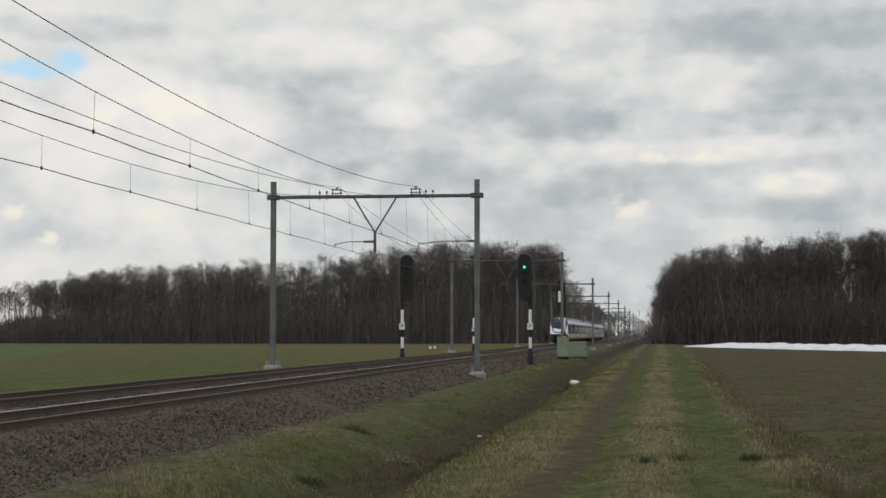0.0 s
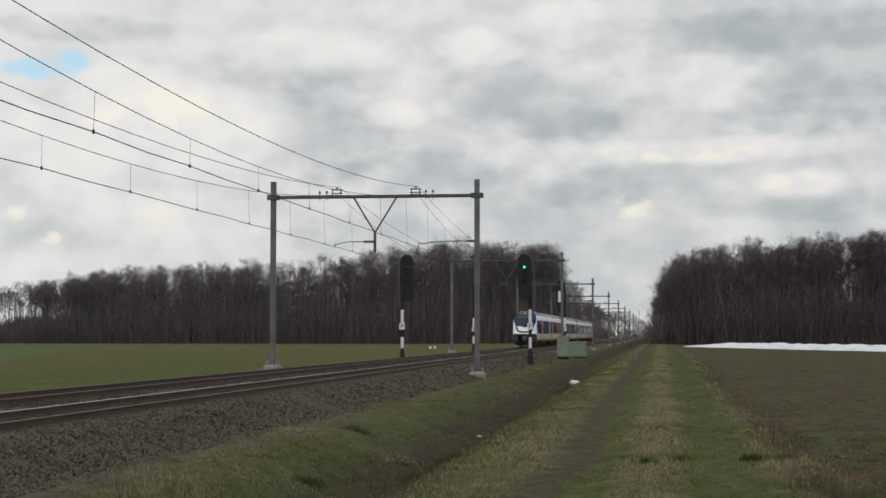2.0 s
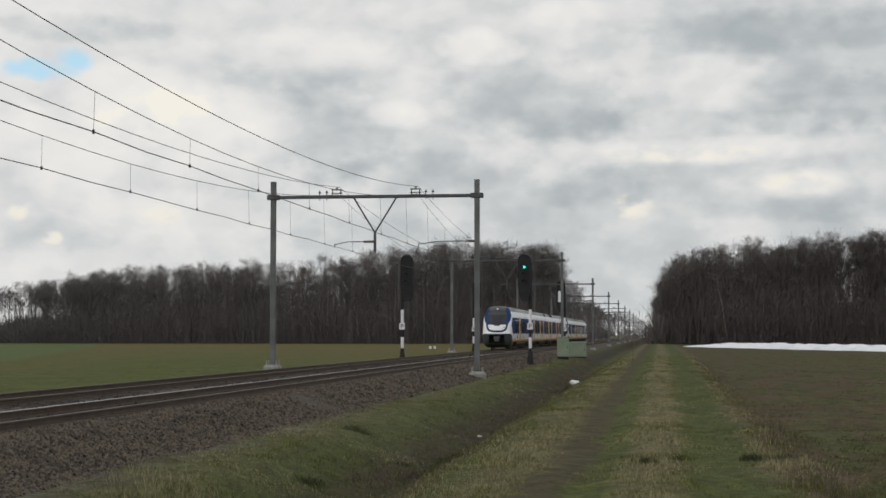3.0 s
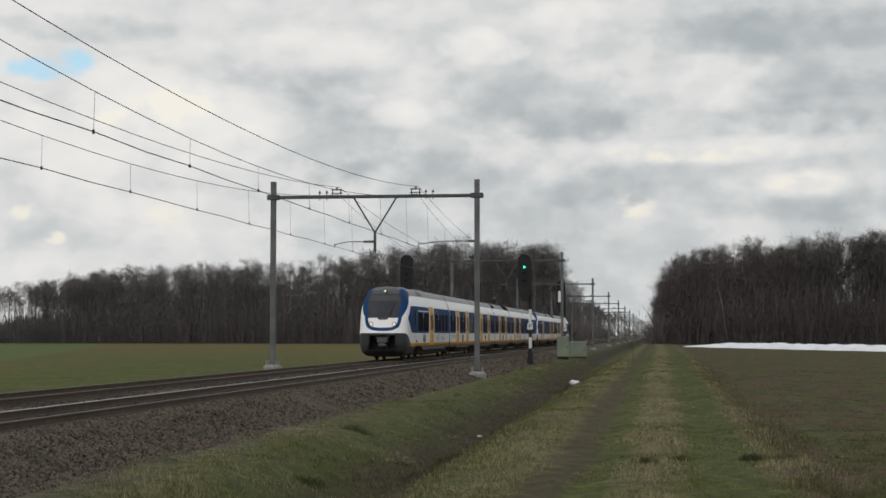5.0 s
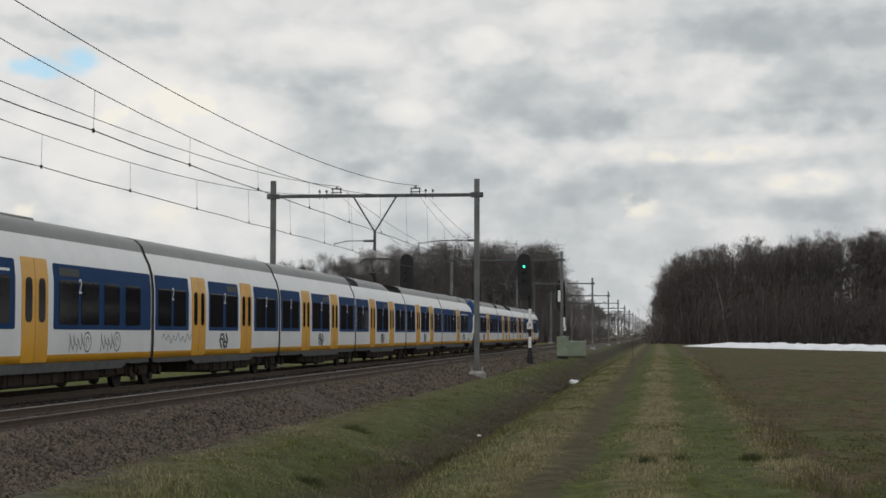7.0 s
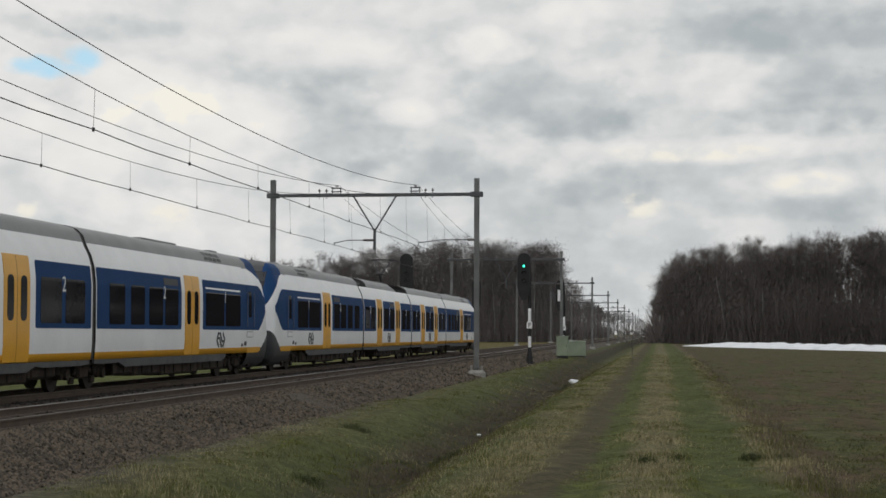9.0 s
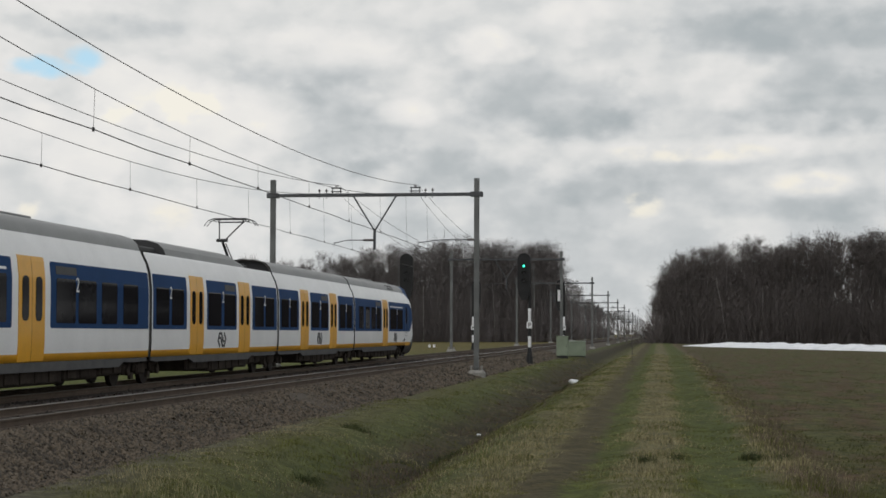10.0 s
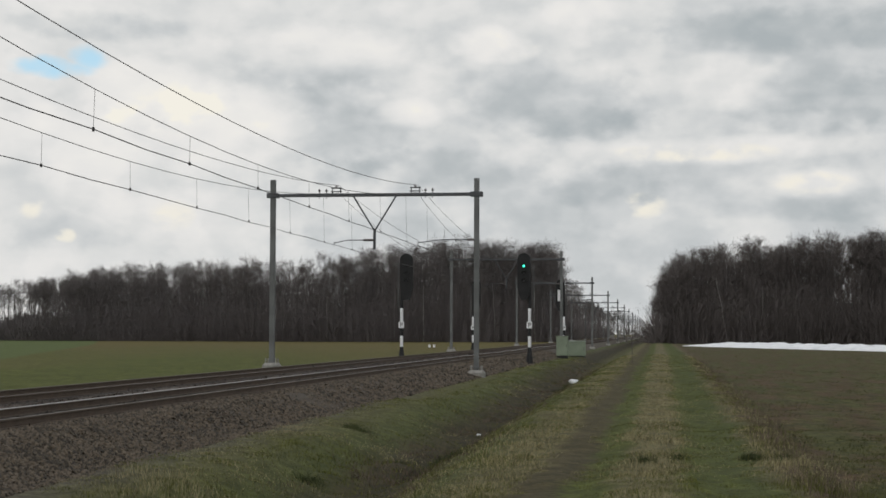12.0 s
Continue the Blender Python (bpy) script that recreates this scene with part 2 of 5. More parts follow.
    # a brighter green parcel beyond, with a curved edge
    near_ = math_("POWER", math_("MAXIMUM", math_("DIVIDE", math_("SUBTRACT", 380.0, sep.outputs["Y"]), 248.0), 0.0), 3.0)
    edge = math_("MULTIPLY_ADD", sep.outputs["Y"], math_("MULTIPLY_ADD", near_, 0.058, 0.352), sep.outputs["X"])
    parcel = math_("LESS_THAN", math_("ADD", edge, math_("MULTIPLY_ADD", big, 2.0, -1.0)), 0.0)
    field_l = mix(parcel, field_l, ramp(big, [(0.3, (0.072, 0.094, 0.028)), (0.7, (0.088, 0.112, 0.037))]))
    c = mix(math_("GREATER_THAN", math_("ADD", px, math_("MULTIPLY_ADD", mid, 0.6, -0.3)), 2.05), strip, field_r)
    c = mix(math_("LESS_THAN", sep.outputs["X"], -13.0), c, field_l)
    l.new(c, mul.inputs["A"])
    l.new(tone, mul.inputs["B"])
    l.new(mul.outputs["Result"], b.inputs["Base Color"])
    bp = n.new("ShaderNodeBump")
    bp.inputs["Strength"].default_value, bp.inputs["Distance"].default_value = 0.8, 0.06
    l.new(fine, bp.inputs["Height"])
    l.new(bp.outputs["Normal"], b.inputs["Normal"])
    g = link("ground", V.tolist(), F.tolist(), m, smooth=True)
    tagged(g, "grassy verge, ditch, rutted farm path and flat fields", "ground", kind="structure")


build_ground()


# ---- track bed, sleepers, rails ----
def build_bed():
    prof = [(-18.35, -0.6), (-17.1, -0.17), (-14.1, -0.18), (-13.6, -0.2), (-13.1, -0.18), (-10.5, -0.18), (-9.85, -0.2), (-8.45, -0.66)]
    ys = np.concatenate([np.arange(TRACK_START, 10, 10.0), np.arange(10, 140, 1.0), np.geomspace(140, TRACK_END, 60)])
    V, F = [], []
    for y in ys:
        for x, z in prof:
            V.append((x + rng.normal(0, 0.03), y, z + rng.normal(0, 0.012)))
    n = len(prof)
    for j in range(len(ys) - 1):
        for k in range(n - 1):
            a = j * n + k
            F.append((a, a + 1, a + n + 1, a + n))
    bed = link("ballast_bed", V, F, [M_BALLAST, M_BEDDARK], smooth=True, index=[1 if 0 < k % (n - 1) < 5 else 0 for k in range(len(F))])
    tagged(bed, "brown stone ballast bed under two tracks", "track bed", kind="structure")
    return bed


bed = build_bed()


def build_rails():
    half = [(0.0355, 0.0), (0.036, -0.012), (0.033, -0.038), (0.009, -0.05), (0.009, -0.135), (0.062, -0.15), (0.062, -0.158)]
    prof = half + [(-x, z) for x, z in reversed(half)]
    n = len(prof)
    for centre in (NEAR, FAR):
        for side in (-1, 1):
            ys = np.concatenate([np.arange(TRACK_START, 400, 10.0), np.arange(400, TRACK_END + 1, 100.0)])
            V = [(centre + side * GAUGE / 2 + x, y, z) for y in ys for x, z in prof]
            F, idx = [], []
            for j in range(len(ys) - 1):
                for k in range(n):
                    a, b_ = j * n + k, j * n + (k + 1) % n
                    F.append((a, b_, b_ + n, a + n))
                    idx.append(1 if k in (n - 1, 0, n - 2) else 0)
            r = link("rail", V, F, [M_RUST, M_RAILTOP if centre == NEAR and side < 0 else M_RAILDULL], index=idx)
            tagged(r, "rusty steel rail with a polished head", "rail", group="rails of the two tracks")
    sb = B()
    box(sb, (-1.26, -0.13, -0.38), (1.26, 0.13, -0.16), 0.02)
    me = bpy.data.meshes.new("sleeper")
    sb.to_mesh(me)
    sb.free()
    me.materials.append(M_SLEEPER)
    for centre in (NEAR, FAR):
        for j in range(140):
            s_ = new("sleeper", me)
            s_.location = (centre, 18 + j * 0.6, 0)
            s_.parent = bed


build_rails()


# ---- catenary portals ----
def build_portal():
    p = thing("catenary_portal", "grey galvanised steel portal with two posts spanning both tracks", "catenary portal", (0, FIRST, 0), "catenary portals along the line")
    for x in (POST_L, POST_R):
        b = B()
        box(b, (x - 0.12, -0.12, -0.35), (x + 0.12, 0.12, 8.95))
        box(b, (x - 0.2, -0.2, -0.2), (x + 0.2, 0.2, -0.16))
        part("post", b, M_GALV, p)
        f = B()
        up = 0.3 if x == POST_L else 0.0
        box(f, (x - 0.42, -0.4, -0.9), (x + 0.42, 0.4, -0.3 + up), 0.13)
        for dx in (-0.25, 0.25):
            for dy in (-0.25, 0.25):
                rod(f, (x + dx, dy, -0.3 + up), (x + dx, dy, -0.08 + up), 0.035, seg=6)
        part("foundation", f, M_CONC, p, "pale concrete foundation block with bolts")
        c = B()
        box(c, (x - 0.3, -0.16, 8.06), (x + 0.3, 0.16, 8.3), 0.02)
        part("beam_clamp", c, M_GALVD, p)
    b = B()
    box(b, (POST_L - 0.25, -0.09, 8.1), (POST_R + 0.25, 0.09, 8.26), 0.015)
    part("beam", b, M_GALVD, p)
    # support frames and insulators on the beam
    for cx, out in ((FAR, -1), (NEAR, 1)):
        b = B()
        for dx in (-0.2, 0.2):
            rod(b, (cx + dx, 0, 8.2), (cx + dx, 0, 8.55), 0.025, seg=6)
        rod(b, (cx - 0.26, 0, 8.53), (cx + 0.26, 0, 8.53), 0.03, seg=6)
        rod(b, (cx - 0.28, 0, 8.36), (cx + 0.28, 0, 8.36), 0.025, seg=6)
        part("wire_saddle", b, M_GALVD, p)
        i = B()
        for k in range(4):
            rod(i, (cx, 0, 8.5 + 0.04 * k), (cx, 0, 8.52 + 0.04 * k), 0.07, seg=10)
        part("insulator", i, M_INSUL, p)
        for dx in (0.5, 0.85):
            i = B()
            x = cx + (dx if out > 0 else -dx)
            rod(i, (x, 0, 8.02), (x, 0, 8.5), 0.02, seg=6)
            rod(i, (x, 0, 8.36), (x, 0, 8.44), 0.06, seg=10)
            part("insulator", i, M_INSUL, p)
    # hanging vee between the tracks
    mx = (NEAR + FAR) / 2 - 0.05
    for dx in (-1.05, 1.05):
        part("vee_strut", rod(B(), (mx + dx, 0, 8.12), (mx, 0, 6.42), 0.04, seg=8), M_GALVD, p)
    part("drop_post", rod(B(), (mx, 0, 6.5), (mx, 0, 5.5), 0.07, seg=8), M_GALVD, p)
    for x0, x1, tip in ((mx, mx - 0.55, FAR - 0.1), (POST_R, POST_R - 0.45, NEAR + 0.15)):
        part("insulator", rod(B(), (x0, 0, 5.98), (x1, 0, 5.98), 0.06, seg=8), M_INSUL, p)
        b = B()
        rod(b, (x1, 0, 5.98), (x1 - (x1 - tip) * 0.55, 0, 5.98), 0.022, seg=6)
        rod(b, (x1 - (x1 - tip) * 0.55, 0, 5.98), (tip, 0, 5.84), 0.02, seg=6)
        rod(b, (tip, 0, 5.9), (tip, 0, 5.68), 0.015, seg=6)
        part("registration_arm", b, M_GALVD, p)
    return p


portal = build_portal()
for k in [-2, -1] + list(range(1, 15)):
    copy_thing(portal, pose(0, FIRST + SPAN * k, 0))


# ---- overhead wires ----
def wire(name, pts, r, label, parent=None):
    V, F = [], []
    for x, y, z in pts:
        for k in range(4):
            a = math.pi / 2 * k
            V.append((x + r * math.cos(a), y, z + r * math.sin(a)))
    for j in range(len(pts) - 1):
        for k in range(4):
            F.append((j * 4 + k, j * 4 + (k + 1) % 4, j * 4 + 4 + (k + 1) % 4, j * 4 + 4 + k))
    ob = link(name, V, F, M_WIRE, parent)
    return tagged(ob, label, "" if parent else "overhead wire")


def zig(y, centre):
    ph = (y - FIRST) / SPAN
    k = math.floor(ph)
    a, b_ = (0.15 if k % 2 == 0 else -0.15), (-0.15 if k % 2 == 0 else 0.15)
    return centre + a + (b_ - a) * (ph - k)


def sagging(y, top, sag):
    ph = (y - FIRST) / SPAN
    u = 2 * (ph - math.floor(ph)) - 1
    return top - sag * (1 - u * u)


def build_wires():
    y0, y1 = FIRST - 2 * SPAN, FIRST + 12 * SPAN
    n = 14 * 20
    ys = [y0 + (y1 - y0) * j / n for j in range(n + 1)]
    for c in (NEAR, FAR):
        sag = 1.92 if c == NEAR else 1.78
        cw = wire("contact_wire", [(zig(y, c), y, 5.69 + 0.02 * math.sin(y)) for y in ys], 0.013, "dark copper contact wire over the track")
        mw = wire("messenger_wire", [(zig(y, c) * 0.5 + c * 0.5, y, sagging(y, 8.3, sag)) for y in ys], 0.0105, "sagging messenger wire carrying the droppers")
        wire("feeder_wire", [(c + 0.12, y, sagging(y, 8.65, 1.42 if c == NEAR else 1.25)) for y in ys], 0.012, "sagging bare feeder wire")
        for s_ in range(0, 5):
            for k in range(10):
                y = FIRST - SPAN + SPAN * s_ + 3.5 + 7.0 * k
                b = rod(B(), (zig(y, c), y, 5.69), (zig(y, c) * 0.5 + c * 0.5, y, sagging(y, 8.3, sag)), 0.005, seg=4)
                part("dropper", b, M_WIRE, mw)
                cl = B()
                box(cl, (zig(y, c) - 0.02, y - 0.03, 5.66), (zig(y, c) + 0.02, y + 0.03, 5.75))
                part("clamp", cl, M_WIRE, mw)


build_wires()


# ---- cloud backdrop, kilometres away; it drifts slowly ----
def build_sky():
    R = 4300.0
    az = np.radians(np.linspace(-62, 62, 60))
    el = np.radians(np.linspace(-1.5, 42, 40))
    V = [(R * math.sin(a) * math.cos(e), R * math.cos(a) * math.cos(e), R * math.sin(e)) for e in el for a in az]
    n = len(az)
    F = [(j * n + k, j * n + n + k, j * n + n + k + 1, j * n + k + 1) for j in range(len(el) - 1) for k in range(n - 1)]
    me = bpy.data.meshes.new("cloud_backdrop")
    me.from_pydata(V, [], F)
    uv = me.uv_layers.new(name="angle")
    deg = [(math.degrees(a), math.degrees(e)) for e in el for a in az]
    uv.data.foreach_set("uv", [c for lp in me.loops for c in deg[lp.vertex_index]])
    m = bpy.data.materials.new("broken_cloud_cover")
    m.use_nodes = True
    nd, l = m.node_tree.nodes, m.node_tree.links
    nd.clear()
    out, em = nd.new("ShaderNodeOutputMaterial"), nd.new("ShaderNodeEmission")
    uvn = nd.new("ShaderNodeUVMap")
    uvn.uv_map = "angle"
    sep = nd.new("ShaderNodeSeparateXYZ")
    l.new(uvn.outputs["UV"], sep.inputs["Vector"])

    def op(kind, a, c=None, d=None):
        k = nd.new("ShaderNodeMath")
        k.operation = kind
        for j, v in enumerate((a, c, d)):
            if v is None:
                continue
            if isinstance(v, (int, float)):
                k.inputs[j].default_value = v
            else:
                l.new(v, k.inputs[j])
        return k.outputs[0]

    def cloud(scale, stretch, detail, dist, off):
        mp = nd.new("ShaderNodeMapping")
        mp.inputs["Scale"].default_value = stretch
        mp.inputs["Location"].default_value = off
        l.new(uvn.outputs["UV"], mp.inputs["Vector"])
        k = nd.new("ShaderNodeTexNoise")
        k.inputs["Scale"].default_value, k.inputs["Detail"].default_value = scale, detail
        k.inputs["Roughness"].default_value, k.inputs["Distortion"].default_value = 0.46, dist
        l.new(mp.outputs["Vector"], k.inputs["Vector"])
        return k.outputs["Fac"]

    warp = cloud(0.3, (1, 1.5, 1), 3, 0.0, (3, 7, 0))
    ruffle = cloud(0.9, (1, 1.4, 1), 5, 0.0, (8, 1, 0))

    def edge_of(src, lo, hi):
        k = nd.new("ShaderNodeMapRange")
        k.interpolation_type = "SMOOTHSTEP"
        k.inputs["From Min"].default_value, k.inputs["From Max"].default_value = lo, hi
        l.new(src, k.inputs["Value"])
        return k.outputs["Result"]

    def blob(a, e, ra, re, soft=1.0):
        """A soft oval of cloud round azimuth a, elevation e, broken by noise."""
        da = op("DIVIDE", op("SUBTRACT", sep.outputs["X"], a), ra)
        de = op("DIVIDE", op("SUBTRACT", sep.outputs["Y"], e), re)
        q = op("ADD", op("MULTIPLY", da, da), op("MULTIPLY", de, de))
        q = op("ADD", q, op("ADD", op("MULTIPLY_ADD", warp, 3.0, -1.5), op("MULTIPLY_ADD", ruffle, 2.6, -1.3)))
        return edge_of(q, 1.0 + soft, 1.0 - soft)

    broad = cloud(0.16, (1, 2.0, 1), 4, 0.0, (11.3, 2.0, 0))
    puffs = cloud(0.34, (1, 1.7, 1), 6, 0.0, (4.1, 9.2, 0))
    heaps = cloud(0.75, (1, 1.4, 1), 4, 0.0, (1.7, 5.1, 0))
    wisps = cloud(2.0, (1, 1.5, 1), 4, 0.0, (0, 3.3, 0))
    v = op("MULTIPLY_ADD", broad, 0.45, op("MULTIPLY", edge_of(puffs, 0.40, 0.62), 0.13))
    v = op("ADD", v, op("MULTIPLY_ADD", edge_of(heaps, 0.38, 0.64), 0.10, op("MULTIPLY_ADD", wisps, 0.08, 0.04)))
    v = op("ADD", v, op("MULTIPLY_ADD", sep.outputs["X"], -0.003, 0.13))
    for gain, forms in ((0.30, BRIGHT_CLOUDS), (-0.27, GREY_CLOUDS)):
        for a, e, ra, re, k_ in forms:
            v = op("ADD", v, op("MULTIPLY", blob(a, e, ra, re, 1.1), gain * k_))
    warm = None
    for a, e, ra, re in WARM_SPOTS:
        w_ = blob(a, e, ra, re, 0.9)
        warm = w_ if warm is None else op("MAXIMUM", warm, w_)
    rp = nd.new("ShaderNodeValToRGB")
    e = rp.color_ramp.elements
    stops = [(0.05, S(172, 179, 182)), (0.22, S(185, 190, 192)), (0.40, S(202, 205, 206)), (0.55, S(217, 218, 217)), (0.72, S(229, 228, 226)), (0.9, S(236, 234, 230)), (1.0, S(243, 239, 228))]
    while len(e) < len(stops):
        e.new(0.5)
    for k, (pos, c) in zip(e, stops):
        k.position, k.color = pos, c
    l.new(v, rp.inputs["Fac"])
    wm = nd.new("ShaderNodeMix")
    wm.data_type = "RGBA"
    wm.inputs["B"].default_value = S(244, 238, 222)
    l.new(op("MULTIPLY", warm, op("MULTIPLY", edge_of(heaps, 0.4, 0.62), 0.75)), wm.inputs["Factor"])
    l.new(rp.outputs["Color"], wm.inputs["A"])
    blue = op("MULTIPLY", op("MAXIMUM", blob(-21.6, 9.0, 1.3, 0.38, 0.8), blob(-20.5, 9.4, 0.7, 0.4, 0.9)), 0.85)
    mx = nd.new("ShaderNodeMix")
    mx.data_type = "RGBA"
    mx.inputs["B"].default_value = S(176, 220, 244)
    l.new(blue, mx.inputs["Factor"])
    l.new(wm.outputs["Result"], mx.inputs["A"])
    l.new(mx.outputs["Result"], em.inputs["Color"])
    em.inputs["Strength"].default_value = 1.0
    l.new(em.outputs["Emission"], out.inputs["Surface"])
    me.materials.append(m)
    me.polygons.foreach_set("use_smooth", [True] * len(me.polygons))
    ob = new("sky_backdrop", me)
    return tagged(ob, "broken grey and white cloud cover with a small blue gap", "sky", kind="structure")


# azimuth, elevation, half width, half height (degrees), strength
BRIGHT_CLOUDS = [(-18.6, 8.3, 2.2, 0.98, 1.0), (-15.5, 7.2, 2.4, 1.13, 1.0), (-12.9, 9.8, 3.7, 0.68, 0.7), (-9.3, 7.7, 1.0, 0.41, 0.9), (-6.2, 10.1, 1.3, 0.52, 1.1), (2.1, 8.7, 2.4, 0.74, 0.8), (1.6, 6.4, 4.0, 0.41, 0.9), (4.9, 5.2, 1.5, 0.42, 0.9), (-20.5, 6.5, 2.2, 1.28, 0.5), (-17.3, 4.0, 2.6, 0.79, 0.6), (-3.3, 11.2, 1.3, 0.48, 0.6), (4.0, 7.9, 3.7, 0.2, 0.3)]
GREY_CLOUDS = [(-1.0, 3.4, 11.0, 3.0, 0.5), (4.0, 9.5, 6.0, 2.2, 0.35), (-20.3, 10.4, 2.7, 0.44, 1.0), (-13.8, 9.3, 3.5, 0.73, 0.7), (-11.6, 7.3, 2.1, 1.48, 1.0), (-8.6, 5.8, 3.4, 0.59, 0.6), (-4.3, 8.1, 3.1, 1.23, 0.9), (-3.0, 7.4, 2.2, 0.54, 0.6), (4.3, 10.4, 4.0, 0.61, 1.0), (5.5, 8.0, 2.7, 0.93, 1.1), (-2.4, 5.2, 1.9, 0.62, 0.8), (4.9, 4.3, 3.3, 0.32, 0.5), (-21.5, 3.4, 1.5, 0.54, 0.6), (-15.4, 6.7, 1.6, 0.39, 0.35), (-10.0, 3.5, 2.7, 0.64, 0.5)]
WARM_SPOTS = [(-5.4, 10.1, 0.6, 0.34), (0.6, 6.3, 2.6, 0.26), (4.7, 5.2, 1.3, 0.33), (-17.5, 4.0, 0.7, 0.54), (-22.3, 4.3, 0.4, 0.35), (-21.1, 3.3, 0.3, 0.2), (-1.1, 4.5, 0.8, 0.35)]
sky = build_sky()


# ---- woods: bare winter trees ----
def tube(a, b, r1, r2, seg):
    d = b - a
    d = d / (np.linalg.norm(d) + 1e-9)
    u = np.cross(d, (0.31, 0.77, 0.2))
    u /= np.linalg.norm(u) + 1e-9
    w = np.cross(d, u)
    an = np.arange(seg) * 2 * math.pi / seg
    ring = np.cos(an)[:, None] * u + np.sin(an)[:, None] * w
    V = np.concatenate([a + ring * r1, b + ring * r2])
    F = []
    for k in range(seg):
        j = (k + 1) % seg
        F += [(k, j, seg + j), (k, seg + j, seg + k)]
    return V, np.array(F)


def tree_template(h, spread, g, twigs, twig_w, first=0.35, lean=0.03):
    """A bare tree: crooked tapered trunk, steep limbs into a domed crown, branches and many thin twigs. Returns vertices, triangles, material index."""
    Vs, Fs, Ms, n = [], [], [], 0

    def put(V, F, m):
        nonlocal n
        Vs.append(V)
        Fs.append(F + n)
        Ms.append(np.full(len(F), m))
        n += len(V)

    def dome(u):
        return max(0.12, math.sqrt(max(0.0, 1 - ((u - 0.62) / 0.4) ** 2))) if u > 0.62 else 0.55 + 0.45 * u / 0.62
    pts = [np.array((0, 0, -0.5))]
    for k in range(1, 6):
        pts.append(np.array((g.normal(0, lean) * h * 0.3, g.normal(0, lean) * h * 0.3, h * 0.95 * k / 5)))
    r = lambda k: 0.0055 * h * (1 - 0.9 * k / 5) + 0.012
    for k in range(5):
        put(*tube(pts[k], pts[k + 1], r(k), r(k + 1), 5), 0)
    ends = []
    for k in range(13):
        f = first + (0.9 - first) * (k + g.random()) / 13
        j = min(4, int(f * 5))
        a = pts[j] + (pts[j + 1] - pts[j]) * (f * 5 - j)
        an = k * 2.4 + g.random()
        u = f + (1.0 - f) * (0.35 + 0.6 * g.random())
        rad = spread * dome(u) * (0.45 + 0.5 * g.random())
        b = np.array((a[0] + math.cos(an) * rad, a[1] + math.sin(an) * rad, h * u))
        c = a + (b - a) * 0.5 + np.array((math.cos(an), math.sin(an), 0)) * rad * 0.12
        put(*tube(a, c, 0.003 * h * (1.2 - f), 0.0018 * h * (1.2 - f), 3), 0)
        put(*tube(c, b, 0.0018 * h * (1.2 - f), 0.007, 3), 0)
        ends.append((c, b))
        for q in range(3):
            s_ = c + (b - c) * (0.1 + 0.8 * g.random())
            out = np.array((math.cos(an), math.sin(an), 0.0)) * 0.5
            d = out + np.array((g.normal(0, 0.6), g.normal(0, 0.6), 0.9 + g.normal(0, 0.3)))
            e = s_ + d / np.linalg.norm(d) * spread * (0.25 + 0.2 * g.random())
            e[2] = min(e[2], h * (0.93 + 0.1 * g.random()))
            put(*tube(s_, e, 0.015, 0.006, 3), 0)
            ends.append((s_, e))
    ends.append((pts[3], pts[5]))
    A, E_ = np.array([q[0] for q in ends]), np.array([q[1] for q in ends])
    pick = g.integers(0, len(ends), twigs)
    t = g.random(twigs)[:, None] * 0.95 + 0.08
    base = A[pick] + (E_[pick] - A[pick]) * t + g.normal(0, 0.022 * h, (twigs, 3)) * (1, 1, 0.5)
    dr = g.normal(0, 1, (twigs, 3)) * (0.62, 0.62, 0.4) + (0, 0, 0.7)
    dr /= np.linalg.norm(dr, axis=1)[:, None]
    ln = (0.4 + 1.0 * g.random(twigs))[:, None] * h * 0.05
    tip = base + dr * ln
    sd = np.cross(dr, g.normal(0, 1, (twigs, 3)))
    sd = sd / np.linalg.norm(sd, axis=1)[:, None] * twig_w * 0.5
    V = np.stack([base - sd, base + sd, tip], 1).reshape(-1, 3)
    put(V, np.arange(3 * twigs).reshape(-1, 3), 1)
    return np.concatenate(Vs), np.concatenate(Fs), np.concatenate(Ms)


def shrub_template(h, g, twigs, w):
    an, rr = g.random(twigs) * 6.283, g.random(twigs) ** 0.5 * h * 0.5
    base = np.stack([np.cos(an) * rr * 0.6, np.sin(an) * rr * 0.6, g.random(twigs) * h * 0.55 - 0.1], 1)
    tip = base + np.stack([np.cos(an) * rr * 0.5 + g.normal(0, 0.3, twigs), np.sin(an) * rr * 0.5 + g.normal(0, 0.3, twigs), h * (0.2 + 0.35 * g.random(twigs))], 1)
    sd = g.normal(0, 1, (twigs, 3)) * (1, 1, 0.1)
    sd = sd / np.linalg.norm(sd, axis=1)[:, None] * w * 0.5
    V = np.stack([base - sd, base + sd, tip], 1).reshape(-1, 3)
    return V, np.arange(3 * twigs).reshape(-1, 3), np.ones(twigs, int)


